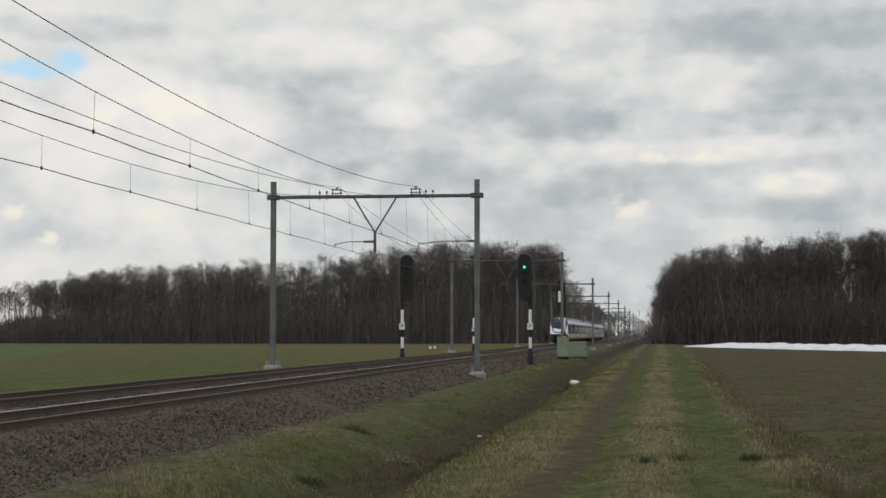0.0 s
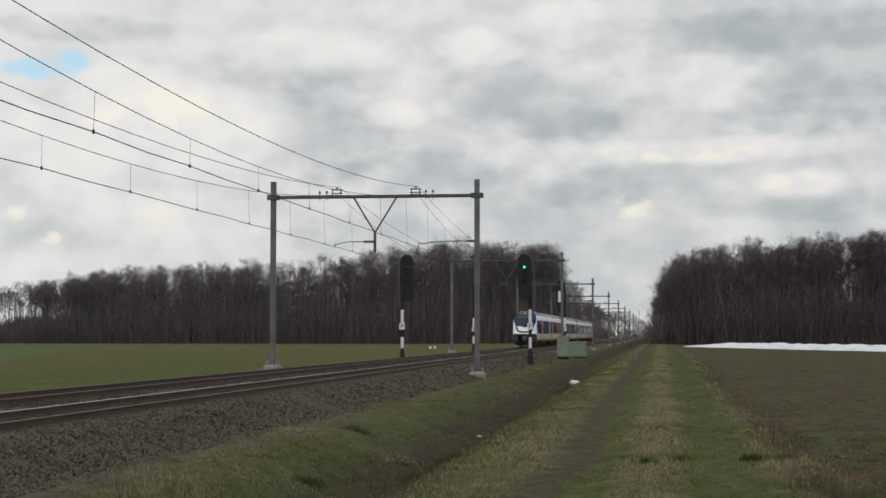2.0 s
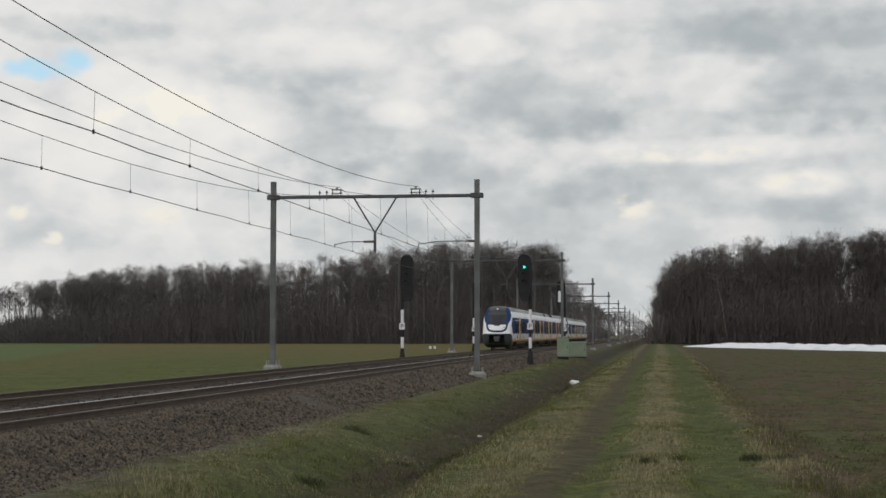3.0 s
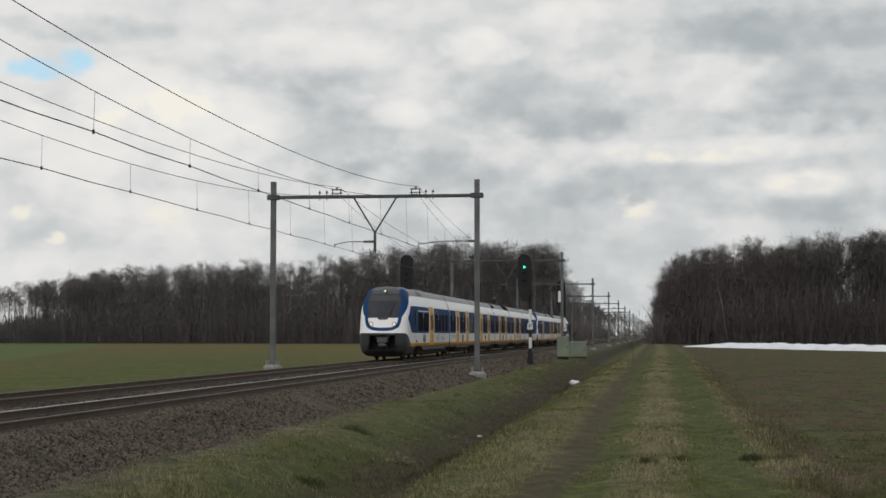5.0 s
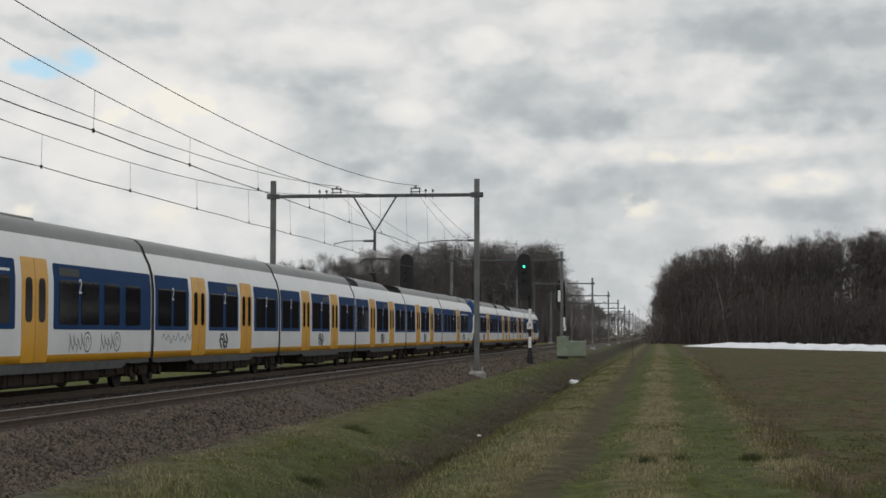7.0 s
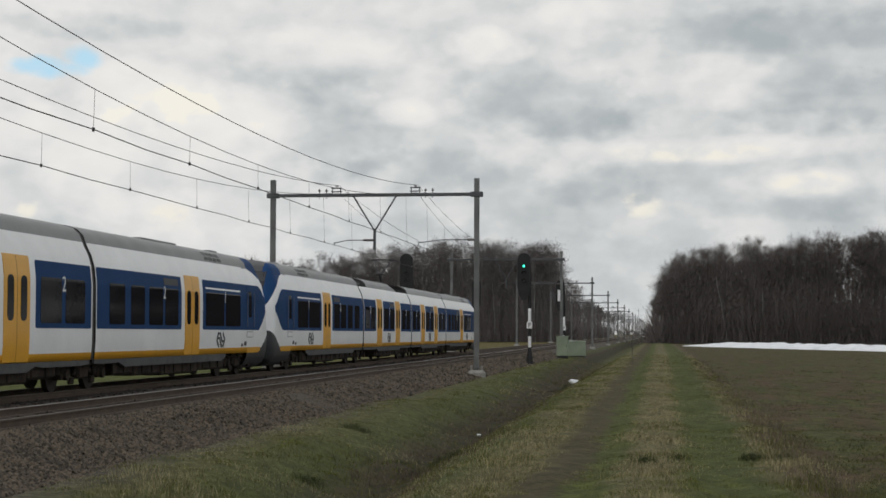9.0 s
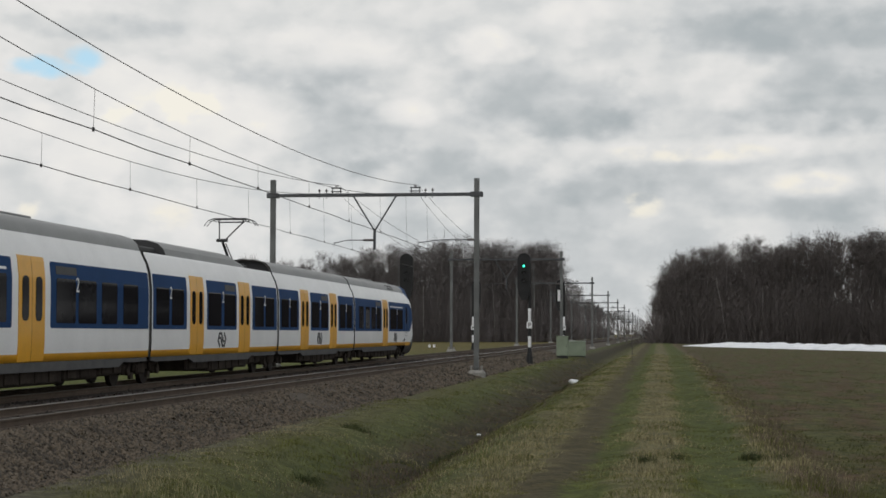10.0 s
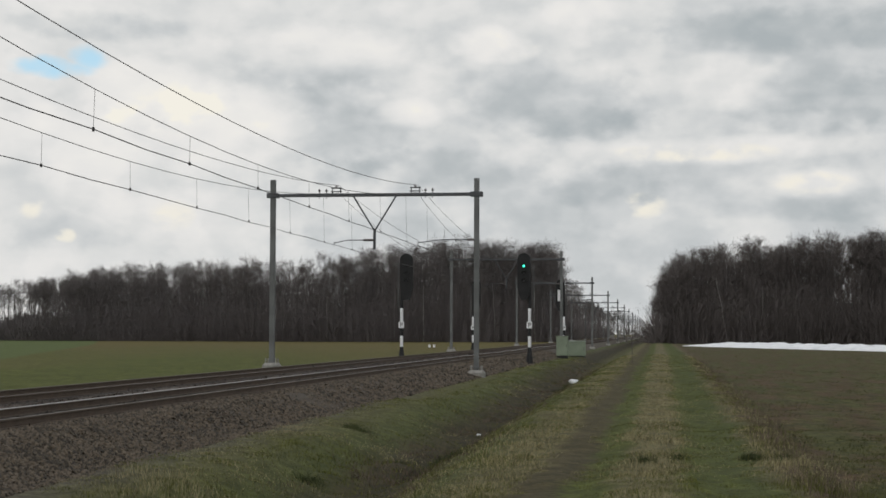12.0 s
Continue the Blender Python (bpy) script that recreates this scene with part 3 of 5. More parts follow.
def whip_template(g, stems, h, w, k=6, side_w=None):
    """A thicket of slender upright stems with side twigs."""
    base = np.stack([g.normal(0, 1.9, stems), g.normal(0, 1.9, stems), np.full(stems, -0.3)], 1)
    tall = h * (0.35 + 0.65 * g.random(stems))
    tip = base + np.stack([g.normal(0, 0.7, stems), g.normal(0, 0.7, stems), tall], 1)
    tw = (base[:, None] + (tip - base)[:, None] * (0.05 + 0.9 * g.random((stems, k, 1)))).reshape(-1, 3)
    te = tw + g.normal(0, 1, (stems * k, 3)) * (0.8, 0.8, 0.5) + (0, 0, 0.7)
    A, E_ = np.concatenate([base, tw]), np.concatenate([tip, te])
    an = g.random(len(A)) * 3.1416
    wide = np.concatenate([np.full(stems, w), np.full(stems * k, side_w or w)])[:, None]
    sd = np.stack([np.cos(an), np.sin(an), np.zeros(len(A))], 1) * wide * 0.5
    V = np.stack([A - sd, A + sd, E_], 1).reshape(-1, 3)
    return V, np.arange(len(V)).reshape(-1, 3), np.ones(len(A), int)


def scatter(name, places, templates, materials, label, category):
    """One joined mesh of templates at (x, y, z, scale, height scale)."""
    Vs, Fs, Ms, n = [], [], [], 0
    for x, y, z, s_, hs in places:
        V, F, M_ = templates[rng.integers(len(templates))]
        an = rng.random() * 6.283
        c, q = math.cos(an), math.sin(an)
        Vs.append(np.stack([(V[:, 0] * c - V[:, 1] * q) * s_ + x, (V[:, 0] * q + V[:, 1] * c) * s_ + y, V[:, 2] * hs + z], 1))
        Fs.append(F + n)
        Ms.append(M_)
        n += len(V)
    V, F, M_ = np.concatenate(Vs), np.concatenate(Fs), np.concatenate(Ms)
    me = bpy.data.meshes.new(name)
    me.vertices.add(len(V))
    me.vertices.foreach_set("co", V.ravel())
    me.loops.add(F.size)
    me.loops.foreach_set("vertex_index", F.ravel().astype(np.int32))
    me.polygons.add(len(F))
    me.polygons.foreach_set("loop_start", np.arange(0, F.size, 3, dtype=np.int32))
    for m in materials:
        me.materials.append(m)
    me.polygons.foreach_set("material_index", M_.astype(np.int32))
    me.update(calc_edges=True)
    ob = new(name, me)
    return tagged(ob, label, category, kind="stuff")


def build_woods():
    g = np.random.default_rng(21)
    H = 20.0
    fine = [tree_template(H, 3.9, g, 880, 0.046, 0.3) for _ in range(8)]
    dense = [tree_template(H, 5.0, g, 260, 0.2, 0.15) for _ in range(5)]
    sparse = [tree_template(H, 6.0, g, 90, 0.4, 0.15) for _ in range(3)]
    shrubs = [shrub_template(4.5, g, 90, 0.2) for _ in range(5)]

    def left_h(x, y):
        return np.interp(x / y * 395, [-230, -164, -150, -137, -110, -88, -75, -62, -50, -38, -25], [14, 13, 15.5, 18.3, 19.2, 19.0, 21, 23.0, 24.5, 25.0, 23.0])

    def right_h(x, y):
        return np.interp(x * 335 / y, [-2, 1, 5, 12, 27, 37, 48, 90], [10.5, 14.0, 18.2, 20.4, 20.8, 23.0, 22.0, 21])

    def rows(area, count, hfun, jitter):
        out = []
        for _ in range(count):
            x, y = area()
            h = hfun(x, y) * (1 + g.normal(0, jitter))
            out.append((x, y, -0.8, h / H * (0.85 + 0.3 * g.random()), h / H))
        return out
    # the wood across the meadow: front rows fine, back rows dense; haze in their colour
    front = rows(lambda: (g.uniform(-158, -25), 395 + g.random() ** 1.5 * 22), 210, left_h, 0.05)
    thin = rows(lambda: (g.uniform(-175, -150), 395 + g.random() * 60), 60, left_h, 0.08)
    along = rows(lambda: (-26 - g.random() ** 1.5 * 16, 395 + g.random() ** 1.6 * 600), 170, lambda x, y: np.interp(y, [395, 450, 600, 1000], [23, 19.5, 15, 14]), 0.06)
    scatter("woodland", front + thin + along, fine, [M_HAZEBARK, M_HAZETWIG], "bare leafless winter trees at the far edge of the meadow", "woodland")
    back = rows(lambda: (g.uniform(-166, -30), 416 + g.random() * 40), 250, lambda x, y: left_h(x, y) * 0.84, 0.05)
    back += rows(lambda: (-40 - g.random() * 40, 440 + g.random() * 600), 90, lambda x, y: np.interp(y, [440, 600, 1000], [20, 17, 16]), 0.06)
    scatter("woodland", back, dense, [M_HAZEBARK, M_HAZETWIG], "dense bare wood behind its edge, greyed with painted haze", "woodland")
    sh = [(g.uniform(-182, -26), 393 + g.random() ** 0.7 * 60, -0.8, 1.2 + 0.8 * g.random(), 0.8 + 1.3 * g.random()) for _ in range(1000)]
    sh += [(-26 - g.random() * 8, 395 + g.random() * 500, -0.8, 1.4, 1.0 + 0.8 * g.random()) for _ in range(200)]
    scatter("undergrowth", sh, shrubs, [M_HAZETWIG, M_HAZETWIG], "leafless brown undergrowth along the wood edge", "undergrowth")
    whips = [whip_template(g, 4, 12.0, 0.045, 20, 0.06) for _ in range(6)]
    broad_whips = [whip_template(g, 4, 13.0, 0.08, 20, 0.2) for _ in range(5)]
    wp = [(x, 393.5 + g.random() ** 2 * 8, -0.8, 1.0, (0.45 + 0.8 * g.random()) * left_h(x, 395) / 19) for x in g.uniform(-158, -26, 2300)]
    deep = [(x, 399 + g.random() * 9, -0.8, 1.0, (0.7 + 0.5 * g.random()) * left_h(x, 395) / 19) for x in g.uniform(-150, -27, 900)]
    deep += [(x, 412 + g.random() * 30, -0.8, 1.3, (1.0 + 0.3 * g.random()) * left_h(x, 395) / 19) for x in g.uniform(-150, -27, 800)]
    scatter("undergrowth", deep, broad_whips, [M_HAZETWIG, M_HAZETWIG], "thick bare growth inside the wood", "undergrowth")
    wp += [(-25.5 - g.random() * 8, 395 + g.random() ** 1.5 * 400, -0.8, 1.0, 0.6 + 0.6 * g.random()) for _ in range(220)]
    scatter("undergrowth", wp, whips, [M_HAZETWIG, M_HAZETWIG], "slender upright saplings filling the wood's edge", "undergrowth")
    wp = [(g.uniform(2.5, 70), 333.0 + g.random() ** 1.5 * 7, -0.8, 1.0, 0.5 + 0.9 * g.random()) for _ in range(1700)]
    deep = [(g.uniform(4, 72), 338.5 + g.random() * 8, -0.8, 1.0, 0.8 + 0.65 * g.random()) for _ in range(750)]
    scatter("undergrowth", deep, broad_whips, [M_TWIG, M_TWIG], "thick bare growth inside the path-side wood", "undergrowth")
    wp += [(g.uniform(-2.5, 4), 335 + g.random() * 200, -0.8, 1.0, 0.3 + 0.6 * g.random()) for _ in range(160)]
    scatter("undergrowth", wp, whips, [M_TWIG, M_TWIG], "slender dark saplings filling the path-side wood", "undergrowth")
    # the wood beside the farm path
    front = rows(lambda: (g.uniform(2, 100), 335 + g.random() ** 1.5 * 18), 170, right_h, 0.05)
    front += [(g.uniform(1.0, 5), 334 + g.random() * 14, -0.8, 0.85 + 0.3 * g.random(), (9 + 7 * g.random()) / H) for _ in range(26)]
    front += rows(lambda: (g.uniform(-1, 6), 335 + g.random() * 300), 60, lambda x, y: np.interp(x, [-1, 4], [11, 17]), 0.12)
    scatter("woodland", front, fine, [M_TRUNK, M_TWIG], "bare dark winter trees beside the farm path", "woodland")
    back = rows(lambda: (g.uniform(5, 100), 350 + g.random() * 40), 210, lambda x, y: right_h(x, y) * 0.9, 0.05)
    back += rows(lambda: (g.uniform(4, 30), 390 + g.random() * 300), 70, lambda x, y: 18.0, 0.06)
    # unseen trees added past the view, so the train windows mirror something dark
    back += rows(lambda: (g.uniform(95, 380), 338 + g.random() * 30), 100, lambda x, y: 21.0, 0.06)
    scatter("woodland", back, dense, [M_TRUNK, M_TWIG], "dense dark winter wood behind the path side, extended past the view", "woodland")
    sh = [(g.uniform(0, 100), 333 + g.random() * 40, -0.8, 1.2 + 0.8 * g.random(), 0.9 + 1.1 * g.random()) for _ in range(600)]
    scatter("undergrowth", sh, shrubs, [M_TWIG, M_TWIG], "leafless brown undergrowth at the foot of the trees", "undergrowth")
    # far trees that close the line's end, in the same haze-paled colours
    far = [(g.uniform(-500, 500), 2300 + g.random() * 250, -0.8, 1.3, 0.75 + 0.2 * g.random()) for _ in range(110)]
    far += [(g.uniform(-160, -24), 1000 + g.random() * 1200, -0.8, 1.3, 0.9 + 0.2 * g.random()) for _ in range(80)]
    far += [(g.uniform(6, 150), 900 + g.random() * 1300, -0.8, 1.3, 0.9 + 0.2 * g.random()) for _ in range(70)]
    haze = [(g.uniform(-260, 260), 2250 + g.random() * 60, -0.8, 2.0, 1.0 + 0.8 * g.random()) for _ in range(420)]
    scatter("undergrowth", haze, broad_whips, [M_HAZETWIG, M_HAZETWIG], "distant thicket greyed with painted haze, closing the line", "undergrowth")
    scatter("woodland", far, sparse, [M_HAZEBARK, M_HAZETWIG], "distant bare trees closing the line", "woodland")


build_woods()


# ---- the passing train: two coupled units of six and four carriages ----
def paint(name, c, rough=0.3, dirt=0.25, spec=0.4, coat=0.1):
    """Coach paint with faint streaks of road dirt and a soft gloss."""
    d = tuple(v * (1 - dirt) for v in c[:3])
    m = mat(name, d, c, 1.1, rough, 0, 0.008, 14, spec)
    m.node_tree.nodes["Principled BSDF"].inputs["Coat Weight"].default_value = coat
    return m


T_WHITE = paint("white_coach_paint", (0.87, 0.865, 0.85), 0.35, 0.12)
T_BLUE = paint("deep_blue_coach_paint", (0.021, 0.062, 0.163), 0.55, 0.2, 0.03, 0.0)
T_YELLOW = paint("yellow_coach_paint", (0.80, 0.39, 0.015), 0.4, 0.2)
T_ROOF = paint("grey_roof_panels", (0.20, 0.205, 0.20), 0.5, 0.25)
T_CAP = paint("dark_grey_cab_roof", (0.07, 0.07, 0.07), 0.45, 0.2)
T_BLACK = mat("matt_black_plastic", (0.014, 0.014, 0.015), (0.03, 0.03, 0.03), 2, 0.55, 0, 0.1, 20)
T_UNDER = mat("dusty_underframe", (0.02, 0.016, 0.013), (0.06, 0.048, 0.039), 2, 0.95, 0, 0.3, 12, 0.1)
T_SKIRT = mat("grey_skirt_panel", (0.075, 0.075, 0.076), (0.13, 0.128, 0.125), 2, 0.9, spec=0.1)
T_STEEL = mat("worn_wheel_steel", (0.022, 0.017, 0.014), (0.06, 0.048, 0.04), 3, 0.7, 0.1, spec=0.2)
T_GLASS = mat("tinted_window_glass", (0.010, 0.010, 0.012), (0.018, 0.017, 0.019), 1, 0.06, 0, 0, 8, 0.025)
T_BUMPER = mat("dark_grey_bumper_plastic", (0.024, 0.025, 0.027), (0.042, 0.043, 0.045), 2, 0.5, 0, 0.1, 20)
T_STEP = mat("worn_grey_step_plate", (0.36, 0.36, 0.36), (0.5, 0.5, 0.49), 3, 0.6)
T_HANDRAIL = mat("dull_steel_handrail", (0.09, 0.11, 0.16), (0.16, 0.18, 0.24), 2, 0.4, 0.4)
T_SCREEN = mat("dark_windscreen_glass", (0.012, 0.012, 0.016), (0.03, 0.03, 0.036), 1, 0.05, 0, 0, 8, 0.6)
T_RUBBER = mat("gangway_rubber", (0.03, 0.028, 0.026), (0.085, 0.075, 0.065), 4, 0.7, 0, 0.2, 30)
T_LAMP = glow("warm_headlight", (1.0, 0.86, 0.66, 1), 0.4)
T_LAMP_DIM = glow("dim_top_light", (0.9, 0.82, 0.7, 1), 0.25)
T_LOGO = mat("dark_logo_film", (0.02, 0.02, 0.025), (0.03, 0.03, 0.035), 2, 0.4)
T_SCRAWL = mat("faded_grey_scrawl", (0.11, 0.112, 0.12), (0.24, 0.245, 0.26), 6, 0.5)

PROFILE = [(1.385, 0.78), (1.405, 0.965), (1.42, 1.2), (1.42, 1.56), (1.42, 2.2), (1.415, 2.7), (1.37, 3.12), (1.29, 3.4), (1.16, 3.66), (1.13, 3.74), (1.05, 3.94), (0.88, 4.1), (0.55, 4.2), (0.0, 4.24)]
PX, PZ = [q[0] for q in PROFILE], [q[1] for q in PROFILE]


def half_width(z):
    return float(np.interp(z, PZ, PX))


def shell(y0, y1, top=4.24):
    """The carriage shell between two stations, in bands of paint."""
    prof = [q for q in PROFILE if q[1] <= top + 1e-6]
    if prof[-1][0] > 0:
        prof.append((0.0, prof[-1][1] + 0.05))
    ring = [(-x, z) for x, z in prof] + [(x, z) for x, z in reversed(prof[:-1])]
    n = len(ring)
    V = [(x, y, z) for y in (y0, y1) for x, z in ring]
    F, idx = [], []
    for k in range(n):
        j = (k + 1) % n
        F.append((k, j, n + j, n + k))
        zm = (ring[k][1] + ring[j][1]) / 2
        idx.append(3 if k == n - 1 else 1 if zm < 0.96 else 2 if zm > 3.73 else 0)
    V += V[:2 * n]
    F += [tuple(reversed(range(2 * n, 3 * n))), tuple(range(3 * n, 4 * n))]
    idx += [3, 3]
    return V, F, idx, [T_WHITE, T_YELLOW, T_ROOF, T_BLACK]


def panel(side, y0, y1, z0, z1, off, r=0.06, skew=None):
    """A plate that follows the carriage side, with rounded corners and a rim; skew(z) shifts its front edge."""
    zs = [z0 + r * (1 - math.cos(a)) for a in (0, 0.5, 1.0, 1.57)]
    zs += [z for z in np.arange(z0 + r + 0.1, z1 - r - 0.02, 0.12)]
    zs += [z1 - r * (1 - math.cos(a)) for a in (1.57, 1.0, 0.5, 0)]

    def inset(z):
        d = min(z - z0, z1 - z)
        return 0.0 if d >= r else r - math.sqrt(max(0.0, r * r - (r - d) ** 2))
    V, F = [], []
    for depth in (off, off - 0.03):
        for z in zs:
            x = side * (half_width(z) + depth)
            a = y0 + (skew(z) if skew else 0) + inset(z)
            V += [(x, a, z), (x, y1 - inset(z), z)]
    n = len(zs)
    for k in range(n - 1):
        a = 2 * k
        F.append((a, a + 1, a + 3, a + 2) if side > 0 else (a, a + 2, a + 3, a + 1))
        for e in (0, 1):
            F.append((a + e, a + e + 2, a + e + 2 + 2 * n, a + e + 2 * n))
    F.append((0, 2 * n, 2 * n + 1, 1))
    F.append((2 * n - 2, 2 * n - 1, 4 * n - 1, 4 * n - 2))
    return V, F


def mesh_of(name, V, F, mats, idx=None, smooth=False):
    me = bpy.data.meshes.new(name)
    me.from_pydata([tuple(v) for v in V], [], F)
    for m in (mats if isinstance(mats, list) else [mats]):
        me.materials.append(m)
    if idx is not None:
        me.polygons.foreach_set("material_index", idx)
    if smooth:
        me.polygons.foreach_set("use_smooth", [True] * len(me.polygons))
    me.update()
    return me


def bm_mesh(name, bm, m):
    me = bpy.data.meshes.new(name)
    bm.to_mesh(me)
    bm.free()
    me.materials.append(m)
    return me


def text_curve(word, size, material):
    c = bpy.data.curves.new("class_number", "FONT")
    c.body, c.size, c.align_x, c.align_y = word, size, "CENTER", "CENTER"
    c.extrude = 0.002
    c.materials.append(material)
    return c


TXT = {w: text_curve(w, 0.52, T_WHITE) for w in ("1", "2")}


def text_at(word, side, y, z):
    x = side * (half_width(z) + 0.022)
    m = Matrix.Translation((x, y, z)) @ Euler((radians(90), 0, radians(90 if side > 0 else -90))).to_matrix().to_4x4()
    return ("class_number", TXT[word], m, "white class number")


def blue_with_windows(out, side, y0, y1, wins, skew=None):
    V, F = panel(side, y0, y1, 1.56, 3.13, 0.006, 0.07, skew)
    out.append(("window_band", mesh_of("window_band", V, F, T_BLUE), None, "deep blue panel round the windows"))
    for a, b_ in wins:
        V, F = panel(side, a, b_, 1.68, 2.75, 0.014, 0.08)
        out.append(("window", mesh_of("window", V, F, T_GLASS), None, "dark tinted window"))


def door_pair(out, side, y0, y1):
    m = (y0 + y1) / 2
    for a, b_ in ((y0, m - 0.012), (m + 0.012, y1)):
        V, F = panel(side, a, b_, 0.8, 3.2, 0.012, 0.03)
        out.append(("door", mesh_of("door", V, F, T_YELLOW), None, "yellow sliding door leaf"))
        V, F = panel(side, a + 0.19, b_ - 0.19, 1.72, 2.74, 0.02, 0.14)
        out.append(("door_window", mesh_of("door_window", V, F, T_GLASS), None, "narrow dark door window"))
    V, F = panel(side, m - 0.012, m + 0.012, 0.82, 3.18, 0.008, 0.005)
    out.append(("door_seal", mesh_of("door_seal", V, F, T_RUBBER), None, ""))


def logo(out, side, y, z=1.24):
    """Two interlocked angular strokes as one plain shape."""
    b = B()
    x = side * (half_width(z) + 0.01)
    w = 0.036

    def stroke(p, q):
        p, q = Vector((x, y + side * p[0], z + p[1])), Vector((x, y + side * q[0], z + q[1]))
        d = (q - p).normalized()
        nrm, e, t_ = Vector((0, -d.z, d.y)) * w, d * w * 0.6, Vector((0.008, 0, 0))
        c8 = [k + s_ * t_ for s_ in (-1, 1) for k in (p - nrm - e, p + nrm - e, q + nrm + e, q - nrm + e)]
        vs = [b.verts.new(v) for v in c8]
        for f4 in ((0, 1, 2, 3), (7, 6, 5, 4), (0, 4, 5, 1), (1, 5, 6, 2), (2, 6, 7, 3), (3, 7, 4, 0)):
            b.faces.new([vs[k] for k in f4])
    for f in (1, -1):
        pts = [(-0.28 * f, -0.2 * f), (-0.48 * f, -0.02 * f), (-0.3 * f, 0.2 * f), (-0.06 * f, 0.2 * f), (0.14 * f, -0.05 * f), (0.34 * f, -0.05 * f)]
        for p, q in zip(pts, pts[1:]):
            stroke(p, q)
    out.append(("logo", bm_mesh("logo", b, T_LOGO), None, "dark angular operator emblem"))


def bogie(out, y):
    b = B()
    for sx in (-1, 1):
        box(b, (sx * 1.0 - 0.1, y - 1.75, 0.42), (sx * 1.0 + 0.1, y + 1.75, 0.62), 0.03)
        for dy in (-1.3, 1.3):
            box(b, (sx * 1.02 - 0.14, y + dy - 0.2, 0.3), (sx * 1.02 + 0.14, y + dy + 0.2, 0.58), 0.04)
            rod(b, (sx * 1.04, y + dy - 0.32, 0.42), (sx * 1.04, y + dy - 0.32, 0.74), 0.1, seg=10)
            rod(b, (sx * 1.04, y + dy + 0.32, 0.42), (sx * 1.04, y + dy + 0.32, 0.74), 0.1, seg=10)
        box(b, (sx * 1.05 - 0.12, y - 0.35, 0.3), (sx * 1.05 + 0.12, y + 0.35, 0.85), 0.05)
        rod(b, (sx * 1.12, y - 0.5, 0.5), (sx * 1.12, y + 0.5, 0.7), 0.06, seg=8)
    box(b, (-0.95, y - 0.4, 0.4), (0.95, y + 0.4, 0.66))
    for sx in (-1, 1):
        for dy in (-0.75, 0.75):
            rod(b, (sx * 1.16, y + dy, 0.4), (sx * 1.16, y + dy * 0.8, 0.82), 0.05, seg=8)
            box(b, (sx * 1.1 - 0.05, y + dy - 0.12, 0.18), (sx * 1.1 + 0.05, y + dy + 0.12, 0.36), 0.02)
        rod(b, (sx * 1.18, y - 1.5, 0.66), (sx * 1.18, y + 1.5, 0.66), 0.035, seg=6)
        for dy in (-1.3, 1.3):
            rod(b, (sx * 1.14, y + dy, 0.42), (sx * 1.24, y + dy, 0.42), 0.13, seg=12)
        box(b, (sx * 1.2 - 0.08, y - 0.22, 0.62), (sx * 1.2 + 0.08, y + 0.22, 0.76), 0.03)
    out.append(("bogie", bm_mesh("bogie", b, T_UNDER), None, "dusty dark bogie frame"))
    for dy in (-1.3, 1.3):
        w = B()
        for sx in (-1, 1):
            rod(w, (sx * 0.685, y + dy, 0.42), (sx * 0.82, y + dy, 0.42), 0.42, seg=28)
        rod(w, (-0.8, y + dy, 0.42), (0.8, y + dy, 0.42), 0.08, seg=10)
        out.append(("wheelset", bm_mesh("wheelset", w, T_STEEL), None, "worn steel wheelset"))


def underfloor(out, spans):
    for a, b_, deep in spans:
        b = B()
        box(b, (-1.22, a, deep), (1.22, b_, 0.74), 0.05)
        for y in np.arange(a + 0.5, b_ - 0.2, 0.9):
            for sx in (-1, 1):
                box(b, (sx * 1.235 - 0.02, y - 0.3, deep + 0.06), (sx * 1.235 + 0.02, y + 0.3, 0.66), 0.01)
        out.append(("underfloor_box", bm_mesh("underfloor_box", b, T_UNDER), None, ""))


def skirt(out, y0, y1, low):
    """Grey side skirt with slanted ends under the floor line."""
    for side in (-1, 1):
        x = side * 1.375
        pts = [(y0, 0.785), (y1, 0.785), (y1, 0.68), (y1 - 0.5, low), (y0 + 0.5, low), (y0, 0.68)]
        V = [(x - side * d, y, z) for d in (0.0, 0.05) for y, z in pts]
        F = [tuple(range(6)), tuple(reversed(range(6, 12)))] + [(k, 6 + k, 6 + (k + 1) % 6, (k + 1) % 6) for k in range(6)]
        out.append(("side_skirt", mesh_of("side_skirt", V, F, T_SKIRT), None, "grey side skirt below the yellow band"))


